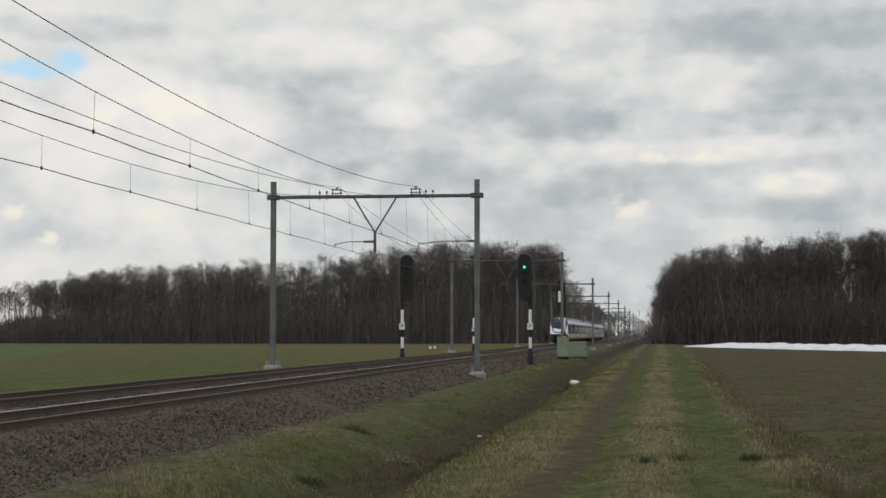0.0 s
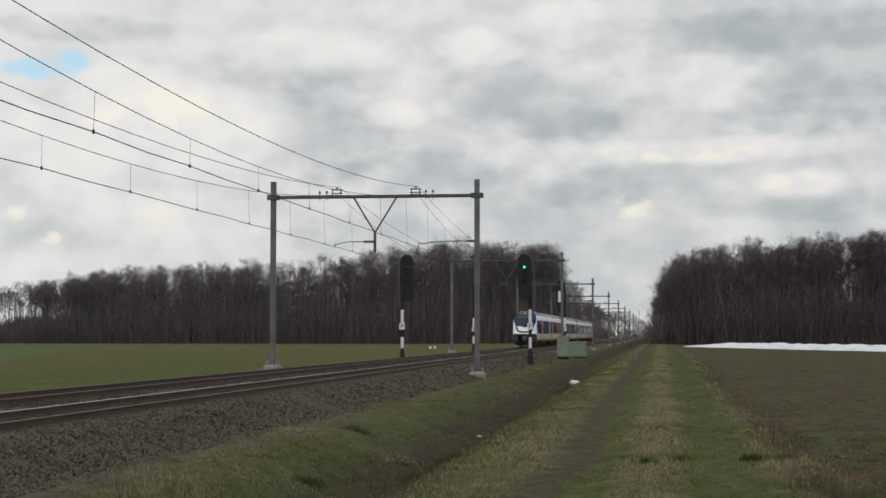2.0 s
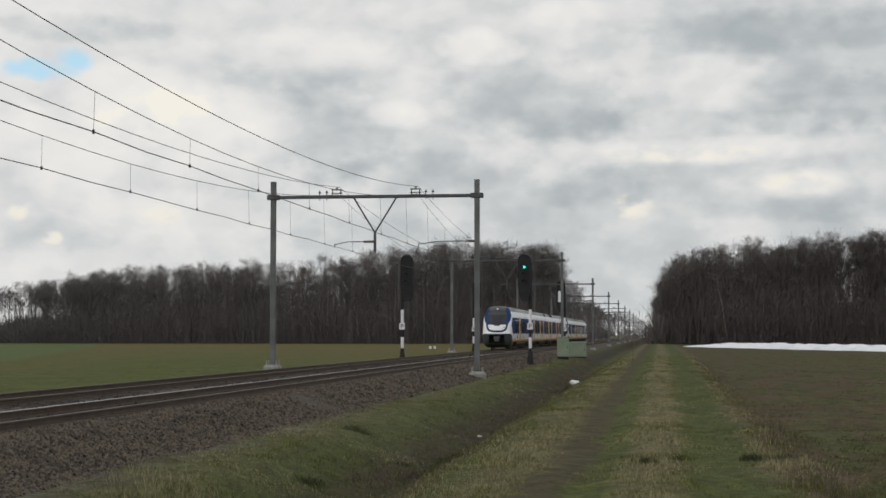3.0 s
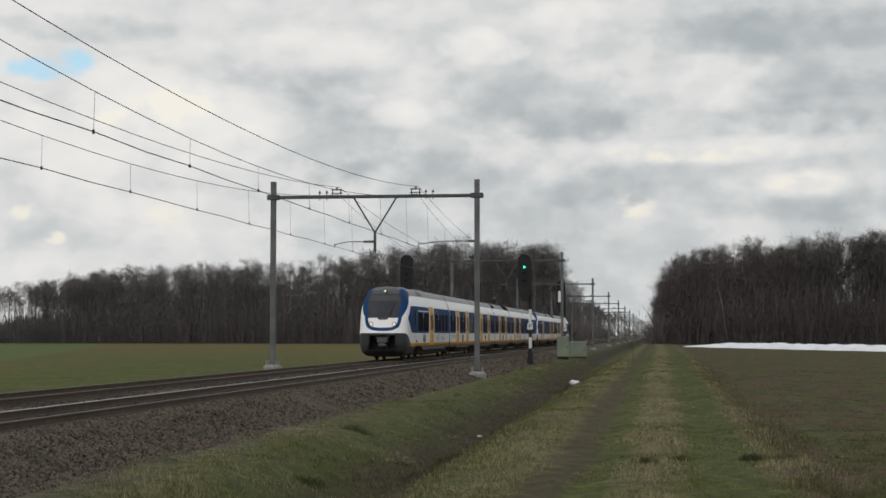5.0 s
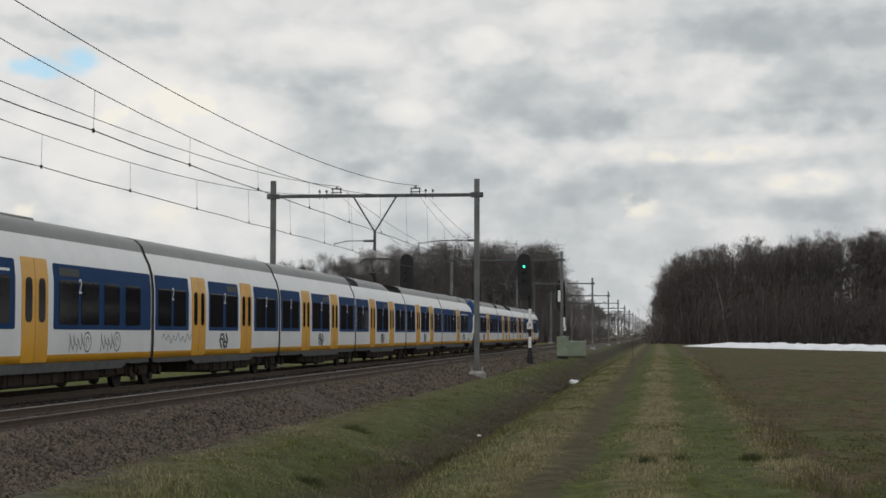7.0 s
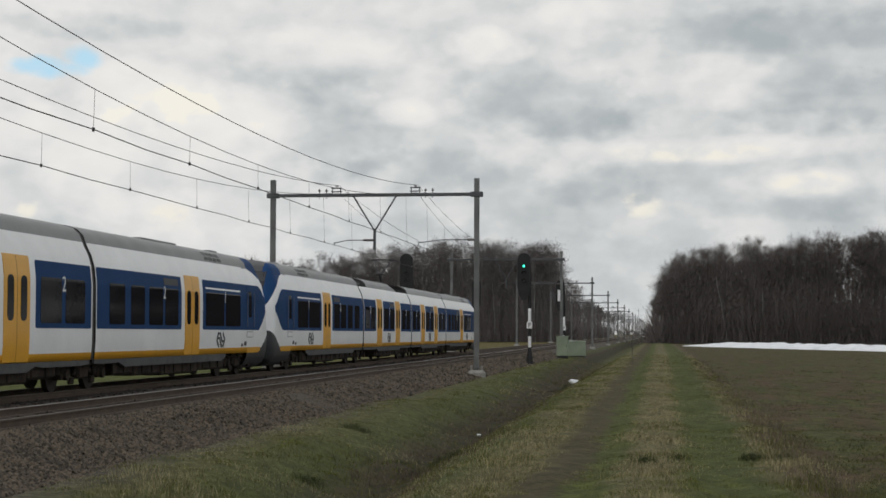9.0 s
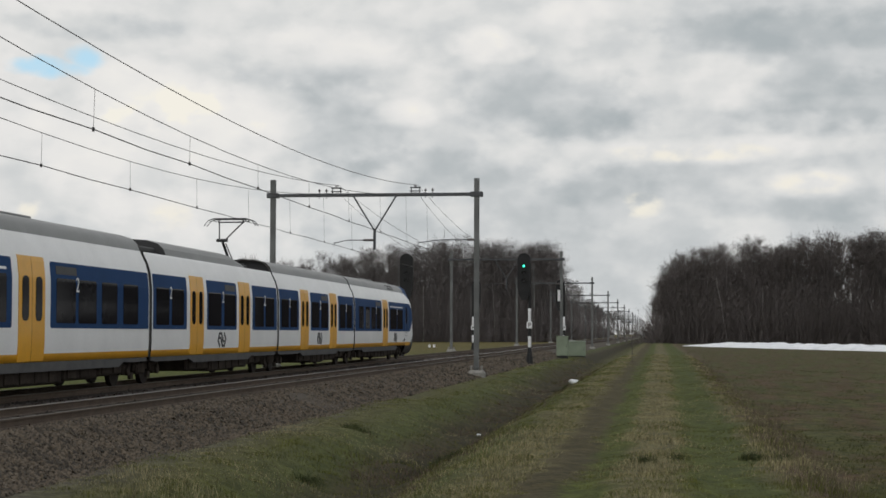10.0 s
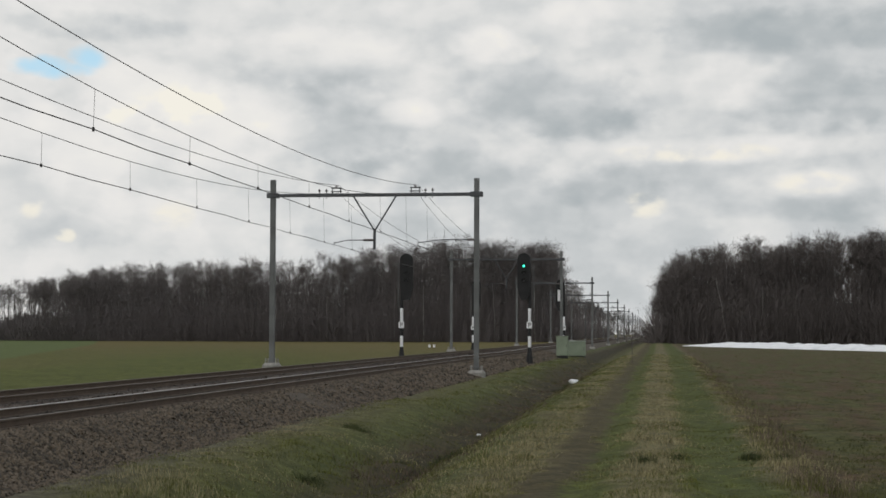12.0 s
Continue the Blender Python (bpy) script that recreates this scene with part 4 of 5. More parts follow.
def nose_surface(parts):
    """Rounded cab front: a skin over the front outline, split into its coloured pieces."""
    outline = [(0.0, 0.2), (0.6, 0.2), (1.0, 0.24), (1.22, 0.38), (1.34, 0.6)] + PROFILE
    d = [0.0]
    for p, q in zip(outline, outline[1:]):
        d.append(d[-1] + math.hypot(q[0] - p[0], q[1] - p[1]))
    nphi, nr = 208, 50
    half = [(float(np.interp(t, d, [q[0] for q in outline])), float(np.interp(t, d, [q[1] for q in outline]))) for t in np.linspace(0, d[-1], nphi // 2 + 1)]
    ring = half + [(-x, z) for x, z in reversed(half[1:-1])]
    n = len(ring)
    rs = [math.sin(math.pi / 2 * k / nr) for k in range(1, nr + 1)]

    def station(x, z, px, pz, r):
        f = float(np.interp(z, [0.2, 0.5, 0.9, 1.5, 1.7, 2.4, 3.75, 4.0, 4.24], [0.5, 0.14, 0.03, 0.0, 0.06, 0.28, 0.9, 1.1, 1.5]))
        deep = float(np.interp(pz, [0.2, 0.7, 2.0, 3.2, 3.9, 4.24], [0.35, 0.95, 1.05, 0.95, 0.7, 0.4]))
        return f + deep * (1 - (1 - r ** 3.4) ** (1 / 3.4))
    V = [(0.0, station(0, 2.0, 0, 2.0, 0), 2.0)]
    for r in rs:
        for px, pz in ring:
            x, z = px * r, 2.0 + (pz - 2.0) * r
            V.append((x, station(x, z, px, pz, r), z))
    F = [(0, 1 + (k + 1) % n, 1 + k) for k in range(n)]
    for j in range(nr - 1):
        a = 1 + j * n
        for k in range(n):
            q = (k + 1) % n
            F.append((a + k, a + q, a + n + q, a + n + k))
    last = len(V) - n
    for j in range(1, 10):
        V += [(px, V[last + k][1] + (2.7 - V[last + k][1]) * j / 9, pz) for k, (px, pz) in enumerate(ring)]
    V += [(px, 3.4, pz) for px, pz in ring]
    for j in range(10):
        a = last + j * n
        for k in range(n):
            q = (k + 1) % n
            F.append((a + k, a + q, a + n + q, a + n + k))

    def low_edge(s_):
        return min(1.55, 1.55 - 0.52 * max(0.0, s_ - 0.3))

    def sweep(s_):
        """Lower edge of the blue that runs from the screen's pillar back over the roof corner."""
        return float(np.interp(s_, [0.4, 0.7, 1.0, 1.35, 1.75, 2.2, 2.7], [2.42, 2.76, 3.07, 3.3, 3.48, 3.62, 3.72]))
    # pull the skin's points onto the paint lines, and cut the cells that a line crosses
    lined = set()
    for k, v in enumerate(V):
        if abs(v[0]) > 0.8 and abs(v[2] - sweep(v[1])) < 0.03 and v[1] < 2.72:
            V[k] = (v[0], v[1], sweep(v[1]))
            lined.add(k)
        elif low_edge(v[1]) > 0.8 and abs(v[2] - low_edge(v[1])) < 0.03:
            V[k] = (v[0], v[1], low_edge(v[1]))
            lined.add(k)
        elif v[1] > 1.3 and abs(v[2] - 0.965) < 0.03 and low_edge(v[1]) < 0.96:
            V[k] = (v[0], v[1], 0.965)
    cut = []
    for f in F:
        if len(f) == 4 and f[0] in lined and f[2] in lined and not (f[1] in lined or f[3] in lined):
            cut += [(f[0], f[1], f[2]), (f[0], f[2], f[3])]
        elif len(f) == 4 and f[1] in lined and f[3] in lined and not (f[0] in lined or f[2] in lined):
            cut += [(f[0], f[1], f[3]), (f[1], f[2], f[3])]
        else:
            cut.append(f)
    F = cut

    def kind(c):
        u, s_, z = abs(c[0]), c[1], c[2]
        if u < 0.74 and 0.62 < z < 1.42 and s_ < 0.5:
            return "hole"
        zb = 1.55 - 0.52 * max(0.0, s_ - 0.3)
        if z < min(1.55, zb) or z < 0.78:
            return "bumper"
        if z < 0.965:
            return "yellow"
        if u > 0.8 and z > sweep(s_) and s_ < 2.7:
            return "blue"
        if s_ < 2.2 and z < 3.74:
            return "white"
        ui = float(np.interp(z, [1.84, 1.9, 2.02, 2.2, 2.42, 3.0, 3.78], [0.0, 0.5, 0.74, 0.84, 0.88, 0.93, 0.97]))
        uo = float(np.interp(z, [1.66, 1.72, 1.84, 2.05, 2.4, 3.0, 3.6, 3.75], [0.0, 0.6, 0.9, 1.02, 1.09, 1.16, 1.22, 1.3]))
        if s_ < 2.2 and z < 3.78:
            if u < ui and z > 1.84:
                return "screen" if z > 2.42 - (0.12 if u < 0.28 else 0) else "white"
            if u < uo and z > 1.66:
                return "blue"
        if z >= 3.7:
            if u > 0.85 and s_ < 2.6:
                return "blue"
            return "cap" if s_ < 2.5 else "roof"
        return "white"
    look_of = {"bumper": T_BUMPER, "yellow": T_YELLOW, "white": T_WHITE, "blue": T_BLUE, "cap": T_CAP, "roof": T_ROOF, "screen": T_SCREEN}
    groups = {"nose": ("yellow", "white", "blue", "cap", "roof"), "bumper": ("bumper",)}
    A = np.array(V)
    kinds = [kind(A[list(f)].mean(0)) for f in F]
    remarks = {"nose": "white cab front with a deep blue surround", "bumper": "matt black lower front", "windscreen": "dark sloping windscreen"}
    for name, ks in groups.items():
        sel = [i for i, k in enumerate(kinds) if k in ks]
        used = sorted({v for i in sel for v in F[i]})
        new_i = {v: j for j, v in enumerate(used)}
        me = mesh_of(name, [V[v] for v in used], [tuple(new_i[v] for v in F[i]) for i in sel], [look_of[k] for k in ks], [ks.index(kinds[i]) for i in sel], True)
        parts.append((name, me, None, remarks[name]))
    # blue surround, screen and roof corner panels, laid on the skin
    angs = [math.atan2(pz - 2.0, px) for px, pz in half]
    rads = [math.hypot(px, pz - 2.0) for px, pz in half]

    def on_skin(u, z, lift):
        x = abs(u)
        a = math.atan2(z - 2.0, x)
        R = float(np.interp(a, angs, rads))
        r = min(0.9999, math.hypot(x, z - 2.0) / R)
        pz = 2.0 + R * math.sin(a)
        return (u, station(x, z, R * math.cos(a), pz, r) - lift, z)
    inner = [(0.97, 3.76), (0.95, 3.4), (0.91, 2.9), (0.88, 2.5), (0.86, 2.3), (0.80, 2.1), (0.68, 1.96), (0.45, 1.88), (0.2, 1.86), (0.0, 1.86)]
    outer = [(1.08, 3.76), (1.12, 3.4), (1.12, 2.9), (1.08, 2.5), (1.05, 2.3), (0.98, 2.03), (0.86, 1.85), (0.58, 1.72), (0.26, 1.675), (0.0, 1.67)]

    def smooth(pts, t):
        k = min(len(pts) - 2, int(t))
        f = t - k
        p0, p1, p2, p3 = (pts[max(0, k - 1)], pts[k], pts[k + 1], pts[min(len(pts) - 1, k + 2)])
        return tuple(0.5 * (2 * b_ + (c_ - a_) * f + (2 * a_ - 5 * b_ + 4 * c_ - d_) * f * f + (3 * b_ - a_ - 3 * c_ + d_) * f ** 3) for a_, b_, c_, d_ in zip(p0, p1, p2, p3))
    V2, F2, steps, across = [], [], 72, 6
    for j in range(2 * steps + 1):
        t = j / steps * 9
        t, sg = (t, 1) if t <= 9 else (18 - t, -1)
        a_, b_ = smooth(inner, t), smooth(outer, t)
        for k in range(across + 1):
            f = k / across
            V2.append(on_skin(sg * (a_[0] + (b_[0] - a_[0]) * f), a_[1] + (b_[1] - a_[1]) * f, 0.008))
    for j in range(2 * steps):
        for k in range(across):
            q = j * (across + 1) + k
            F2.append((q, q + 1, q + across + 2, q + across + 1))
    parts.append(("front_surround", mesh_of("front_surround", V2, F2, T_BLUE, None, True), None, "deep blue band round the windscreen"))
    V2, F2, nu, nz = [], [], 24, 30
    for j in range(nz + 1):
        z = 2.42 + (3.77 - 2.42) * j / nz
        w_ = float(np.interp(z, [2.42, 2.9, 3.4, 3.79], [0.875, 0.915, 0.955, 0.972]))
        for k in range(nu + 1):
            V2.append(on_skin(w_ * (2 * k / nu - 1), z, 0.006))
    for j in range(nz):
        for k in range(nu):
            q = j * (nu + 1) + k
            F2.append((q, q + 1, q + nu + 2, q + nu + 1))
    parts.append(("windscreen", mesh_of("windscreen", V2, F2, T_SCREEN, None, True), None, "dark sloping windscreen"))
    V2, F2 = [], []
    for j in range(7):
        z = 3.4 + 0.055 * j
        V2 += [on_skin(0.94 * (2 * k / 16 - 1), z, 0.009) for k in range(17)]
    F2 = [(j * 17 + k, j * 17 + k + 1, j * 17 + k + 18, j * 17 + k + 17) for j in range(6) for k in range(16)]
    parts.append(("sun_blind", mesh_of("sun_blind", V2, F2, T_BUMPER, None, True), None, "dark blind across the top of the windscreen"))
    V2, F2 = [], []
    for j in range(5):
        z = 2.43 - 0.03 * j
        w_ = 0.3 - 0.004 * j * j
        V2 += [on_skin(w_ * (2 * k / 8 - 1), z, 0.007) for k in range(9)]
    F2 = [(j * 9 + k, j * 9 + k + 1, j * 9 + k + 10, j * 9 + k + 9) for j in range(4) for k in range(8)]
    parts.append(("wiper_cowl", mesh_of("wiper_cowl", V2, F2, T_BLACK), None, ""))
    # lamps, coupler, wiper, horn
    for x, z, s_, r in ((-0.66, 2.06, 0.22, 0.085), (0.66, 2.06, 0.22, 0.085), (0.0, 3.96, 1.1, 0.07)):
        b = B()
        rod(b, (x, s_ - 0.09, z), (x, s_ + 0.15, z), r, seg=20)
        parts.append(("headlight", bm_mesh("headlight", b, T_LAMP if z < 3 else T_LAMP_DIM), None, "round lit headlight"))
        b = B()
        rod(b, (x, s_ - 0.07, z), (x, s_ + 0.16, z), r + 0.035, seg=20)
        parts.append(("headlight_bezel", bm_mesh("headlight_bezel", b, T_CAP), None, ""))
    V2 = [(x, y, z) for y in (0.02, 0.7) for x, z in ((-0.8, 0.57), (0.8, 0.57), (0.8, 1.47), (-0.8, 1.47))]
    parts.append(("coupler_recess", mesh_of("coupler_recess", V2, [(4, 5, 6, 7), (0, 1, 5, 4), (1, 2, 6, 5), (2, 3, 7, 6), (3, 0, 4, 7)], M_SIGBLACK), None, ""))
    b = B()
    box(b, (-0.3, -0.02, 0.98), (0.3, 0.6, 1.26), 0.05)
    box(b, (-0.17, -0.08, 0.76), (0.17, 0.6, 0.98), 0.04)
    box(b, (-0.36, 0.05, 1.27), (0.36, 0.4, 1.33), 0.01)
    rod(b, (-0.22, -0.06, 0.86), (0.22, -0.06, 0.86), 0.06, seg=12)
    rod(b, (0.22, 0.0, 0.9), (0.3, 0.0, 0.66), 0.02, seg=6)
    parts.append(("coupler", bm_mesh("coupler", b, T_SKIRT), None, "dark grey automatic coupler"))
    b = B()
    rod(b, (0.35, 0.24, 2.46), (0.55, 0.56, 3.1), 0.014, seg=6)
    rod(b, (0.48, 0.4, 2.75), (0.62, 0.68, 3.35), 0.018, seg=6)
    parts.append(("wiper", bm_mesh("wiper", b, T_BLACK), None, ""))
    parts.append(("aerial", bm_mesh("aerial", rod(B(), (0, 2.6, 4.15), (0, 2.6, 4.36), 0.05, 0.015, 8), T_BLACK), None, ""))


def cab_side_panel(side):
    """The pointed front end of the blue band, laid on the curved cab skin."""
    def skin_x(s_, z):
        f = float(np.interp(z, [1.5, 1.7, 2.4, 3.75], [0.0, 0.06, 0.28, 0.9]))
        deep = float(np.interp(z, [0.7, 2.0, 3.2], [0.95, 1.05, 0.95]))
        q = min(1.0, max(0.0, (s_ - f) / deep))
        return half_width(z) * (1 - (1 - q) ** 3.4) ** (1 / 3.4)
    V, F, nz, ns = [], [], 26, 16
    for j in range(nz + 1):
        z = 1.563 + (3.127 - 1.563) * j / nz
        d = max(0.0, abs(z - 2.36) - 0.1) / 0.69
        e = 0.78 + (0.86 * d + 0.34 * d ** 5 if z > 2.36 else 0.95 * d + 0.15 * d ** 4)
        for k in range(ns + 1):
            s_ = e + (2.6 - e) * k / ns
            V.append((side * (skin_x(s_, z) + 0.007), s_, z))
    for j in range(nz):
        for k in range(ns):
            q = j * (ns + 1) + k
            F.append((q, q + 1, q + ns + 2, q + ns + 1))
    return V, F


def end_carriage():
    L = 19.09
    out = []
    nose_surface(out)
    for side in (1, -1):
        V, F = cab_side_panel(side)
        out.append(("cab_side", mesh_of("cab_side", V, F, T_BLUE, None, True), None, "deep blue pointed cab side"))
        blue_with_windows(out, side, 2.5, 9.12, [(4.5, 6.42), (6.6, 8.8)])
        V, F = panel(side, 2.75, 3.55, 1.6, 3.08, 0.012, 0.05)
        out.append(("cab_door", mesh_of("cab_door", V, F, T_BLUE), None, "deep blue cab door"))
        V, F = panel(side, 2.95, 3.36, 2.0, 2.9, 0.017, 0.06)
        out.append(("cab_window", mesh_of("cab_window", V, F, T_GLASS), None, "narrow dark cab door window"))
        V, F = panel(side, 2.72, 3.58, 1.3, 1.52, 0.008, 0.03)
        out.append(("door_step", mesh_of("door_step", V, F, T_STEP), None, "pale grey step plate under the cab door"))
        V, F = panel(side, 2.77, 3.53, 1.335, 1.485, 0.013, 0.02)
        out.append(("step_tread", mesh_of("step_tread", V, F, T_WHITE), None, ""))
        for y_ in (2.68, 3.62):
            b = B()
            x_ = side * 1.455
            rod(b, (x_, y_, 1.68), (x_, y_, 2.85), 0.016, seg=6)
            for z_ in (1.7, 2.83):
                rod(b, (x_ - side * 0.06, y_, z_), (x_, y_, z_), 0.014, seg=6)
            out.append(("handrail", bm_mesh("handrail", b, T_HANDRAIL), None, "dull steel handrail beside the cab door"))
        V, F = panel(side, 4.08, 4.3, 1.0, 1.1, 0.006, 0.02)
        out.append(("data_plate", mesh_of("data_plate", V, F, T_SKIRT), None, ""))
        V, F = panel(side, 4.5, 8.8, 2.84, 2.9, 0.016, 0.01)
        out.append(("class_stripe", mesh_of("class_stripe", V, F, T_WHITE), None, "thin white stripe over the window"))
        door_pair(out, side, 9.5, 11.08)
        blue_with_windows(out, side, 11.45, 18.9, [(11.8, 13.1), (13.3, 14.6), (15.0, 16.2), (16.7, 17.95)])
        V, F = panel(side, 11.8, 13.2, 2.84, 3.04, 0.014, 0.02)
        out.append(("destination_display", mesh_of("destination_display", V, F, T_BLACK), None, "blank dark display"))
        out.append(text_at("1", side, 6.51, 2.6))
        out.append(text_at("2", side, 13.2, 2.6))
        logo(out, side, 7.0)
        V, F = panel(side, 3.6, 3.92, 1.02, 1.17, 0.007, 0.07)
        out.append(("side_hatch", mesh_of("side_hatch", V, F, T_BLACK), None, "small dark hatch"))
        for k in range(8):
            y_, z_ = 5.9 + 0.52 * (k % 4), 3.8 + 0.15 * (k // 4)
            V, F = panel(side, y_, y_ + 0.38, z_, z_ + 0.11, 0.012, 0.03)
            out.append(("roof_grille", mesh_of("roof_grille", V, F, T_BLACK), None, ""))
    for y0, y1 in ((4.2, 5.0), (9.0, 12.5)):
        b = box(B(), (-0.5, y0, 4.13), (0.5, y1, 4.27), 0.03)
        out.append(("roof_unit", bm_mesh("roof_unit", b, T_ROOF), None, ""))
    bogie(out, 3.9)
    skirt(out, 6.2, 17.0, 0.55)
    skirt(out, 17.0, 18.9, 0.66)
    underfloor(out, [(5.9, 8.9, 0.28), (9.0, 12.8, 0.22), (12.9, 15.3, 0.27), (15.4, 17.0, 0.32)])
    return shell(3.4, L - 0.13), out, L


def mid_carriage(panto):
    L = 15.59
    out = []
    for side in (1, -1):
        blue_with_windows(out, side, 0.22, 3.56, [(0.5, 1.75), (2.0, 3.25)])
        door_pair(out, side, 3.92, 5.42)
        blue_with_windows(out, side, 5.8, 9.47, [(5.95, 7.5), (7.85, 9.3)])
        door_pair(out, side, 9.8, 11.3)
        blue_with_windows(out, side, 11.66, 15.37, [(11.95, 13.3), (13.55, 14.9)])
        V, F = panel(side, 8.0, 9.25, 2.84, 3.04, 0.014, 0.02)
        out.append(("destination_display", mesh_of("destination_display", V, F, T_BLACK), None, "blank dark display"))
        for y in (1.88, 7.68, 13.42):
            out.append(text_at("2", side, y, 2.6))
        logo(out, side, 7.6)
    if panto:
        # short roof fairing with sloped ends, and the raised collector behind it
        prof = [(x, z) for x, z in PROFILE if z >= 3.73]
        ring = [(-x * 1.0, z) for x, z in prof] + [(x, z) for x, z in reversed(prof[:-1])]
        n = len(ring)
        V = []
        for y, f in ((2.3, 0.97), (2.34, 1.0), (10.3, 1.0), (11.7, 0.35)):
            V += [(x, y, 3.74 + (z - 3.74) * f) for x, z in ring]
        F = [tuple(reversed(range(n))), tuple(range(3 * n, 4 * n))]
        for j in range(3):
            F += [(j * n + k, j * n + (k + 1) % n, j * n + n + (k + 1) % n, j * n + n + k) for k in range(n)]
        out.append(("roof_fairing", mesh_of("roof_fairing", V, F, [T_ROOF, T_BLACK], [1, 0] + [0] * (3 * n)), None, "grey roof fairing with sloped ends"))
        b = B()
        box(b, (-0.85, 0.3, 3.78), (0.85, 2.2, 3.95), 0.04)
        out.append(("roof_resistor", bm_mesh("roof_resistor", b, T_BLACK), None, ""))
        b = B()
        for sx in (-0.45, 0.45):
            rod(b, (sx, 12.9, 3.92), (sx, 14.4, 3.92), 0.035, seg=6)
            for y in (12.95, 14.35):
                rod(b, (sx, y, 3.74), (sx, y, 3.92), 0.06, seg=8)
        rod(b, (-0.5, 13.9, 3.95), (0.5, 13.9, 3.95), 0.05, seg=8)
        rod(b, (0, 13.95, 3.95), (0, 12.75, 4.78), 0.06, 0.05, 8)
        rod(b, (0.12, 14.1, 3.95), (0.12, 12.8, 4.66), 0.02, seg=6)
        rod(b, (-0.2, 12.75, 4.78), (0.2, 12.75, 4.78), 0.06, seg=8)
        for sx in (-1, 1):
            rod(b, (sx * 0.1, 12.75, 4.78), (sx * 0.45, 14.0, 5.52), 0.028, seg=6)
        rod(b, (-0.5, 14.0, 5.52), (0.5, 14.0, 5.52), 0.025, seg=6)
        for dy in (-0.2, 0.2):
            for sx in (-1, 1):
                rod(b, (sx * 0.45, 14.0, 5.52), (sx * 0.5, 14 + dy, 5.62), 0.015, seg=6)
                rod(b, (0, 14 + dy, 5.635), (sx * 0.62, 14 + dy, 5.635), 0.025, seg=6)
                rod(b, (sx * 0.62, 14 + dy, 5.635), (sx * 0.82, 14 + dy, 5.57), 0.018, seg=6)
                rod(b, (sx * 0.82, 14 + dy, 5.57), (sx * 0.97, 14 + dy, 5.38), 0.015, seg=6)
        for sx in (-1, 1):
            rod(b, (sx * 0.6, 13.8, 5.55), (sx * 0.6, 14.2, 5.55), 0.015, seg=6)
        out.append(("pantograph", bm_mesh("pantograph", b, T_BLACK), None, "raised black pantograph touching the contact wire"))
    bogie(out, 0.0)
    skirt(out, 0.2, 4.0, 0.64)
    skirt(out, 4.0, 11.8, 0.55)
    skirt(out, 11.8, 15.4, 0.64)
    underfloor(out, [(4.2, 6.7, 0.3), (6.8, 9.3, 0.22), (9.4, 11.7, 0.28), (11.7, 13.4, 0.36)])
    return shell(0.13, L - 0.13, 3.75 if panto else 4.24), out, L


CARS = {"end": end_carriage(), "mid": mid_carriage(False), "pan": mid_carriage(True)}
SHELLS = {k: mesh_of("carriage", v[0][0], v[0][1], v[0][3], v[0][2], True) for k, v in CARS.items()}


def gangway_mesh():
    ring = [(-x * 0.985, z * 0.995) for x, z in PROFILE] + [(x * 0.985, z * 0.995) for x, z in reversed(PROFILE[:-1])]
    n = len(ring)
    V, ys = [], (-0.14, -0.07, -0.02, 0.02, 0.07, 0.14)
    for j, y in enumerate(ys):
        k = 1.0 if j % 2 == 0 else 0.985
        V += [(x * k, y, z if z < 1 else 0.7 + (z - 0.7) * k) for x, z in ring]
    F = []
    for j in range(len(ys) - 1):
        F += [(j * n + k, j * n + (k + 1) % n, j * n + n + (k + 1) % n, j * n + n + k) for k in range(n)]
    return mesh_of("gangway", V, F, T_RUBBER, None, False)


GANGWAY = gangway_mesh()


def train_unit(kinds, label):
    unit = thing("train_unit", label, "train", (FAR, 0, 0), "coupled train units")
    y = 0.0
    for j, k in enumerate(kinds):
        _, bits, L = CARS[k]
        flip = j == len(kinds) - 1
        car = new("carriage", SHELLS[k])
        car.parent = unit
        car.matrix_basis = pose(0, y + L, 0, 0, 0, 180) if flip else pose(0, y, 0)
        for name, data, m, note in bits:
            o = new(name, data)
            o.parent = car
            if m is not None:
                o.matrix_basis = m
            if note:
                tagged(o, note)
        y += L
        if not flip:
            g = new("gangway", GANGWAY)
            g.parent = car
            g.location = (0, L, 0)
        if flip:
            bits2 = []
            bogie(bits2, 0.0)
            for name, data, m, note in bits2:
                o = new(name, data)
                o.parent = car
                o.location = (0, L, 0)
    return unit, y


front_unit, UNIT_LENGTH = train_unit(["end", "mid", "mid", "pan", "mid", "end"], "six-carriage white, blue and yellow electric train with lit headlights")
rear_unit, _ = train_unit(["end", "pan", "mid", "end"], "four-carriage white, blue and yellow electric train coupled behind")
# faded scrawls on the leading carriages
def scrawl(pts, y0, z0, w):
    """One thin painted line along the carriage side through (along, up) points."""
    V, F = [], []
    for j, (u, v) in enumerate(pts):
        a, b_ = pts[max(0, j - 1)], pts[min(len(pts) - 1, j + 1)]
        du, dv = b_[0] - a[0], b_[1] - a[1]
        k = w / (math.hypot(du, dv) + 1e-9)
        for sg in (-1, 1):
            z = z0 + v + sg * du * k
            V.append((half_width(z) + 0.006, y0 + u - sg * dv * k, z))
    for j in range(len(pts) - 1):
        F.append((2 * j, 2 * j + 1, 2 * j + 3, 2 * j + 2))
    o = new("scrawl", mesh_of("scrawl", V, F, T_SCRAWL))
    o.parent = front_unit
    tagged(o, "faded grey unreadable painted scrawl")


def ring_of(cu, cv, ru, rv, turns=1.1):
    return [(cu + ru * math.cos(6.283 * turns * k / 24), cv + rv * math.sin(6.283 * turns * k / 24)) for k in range(25)]


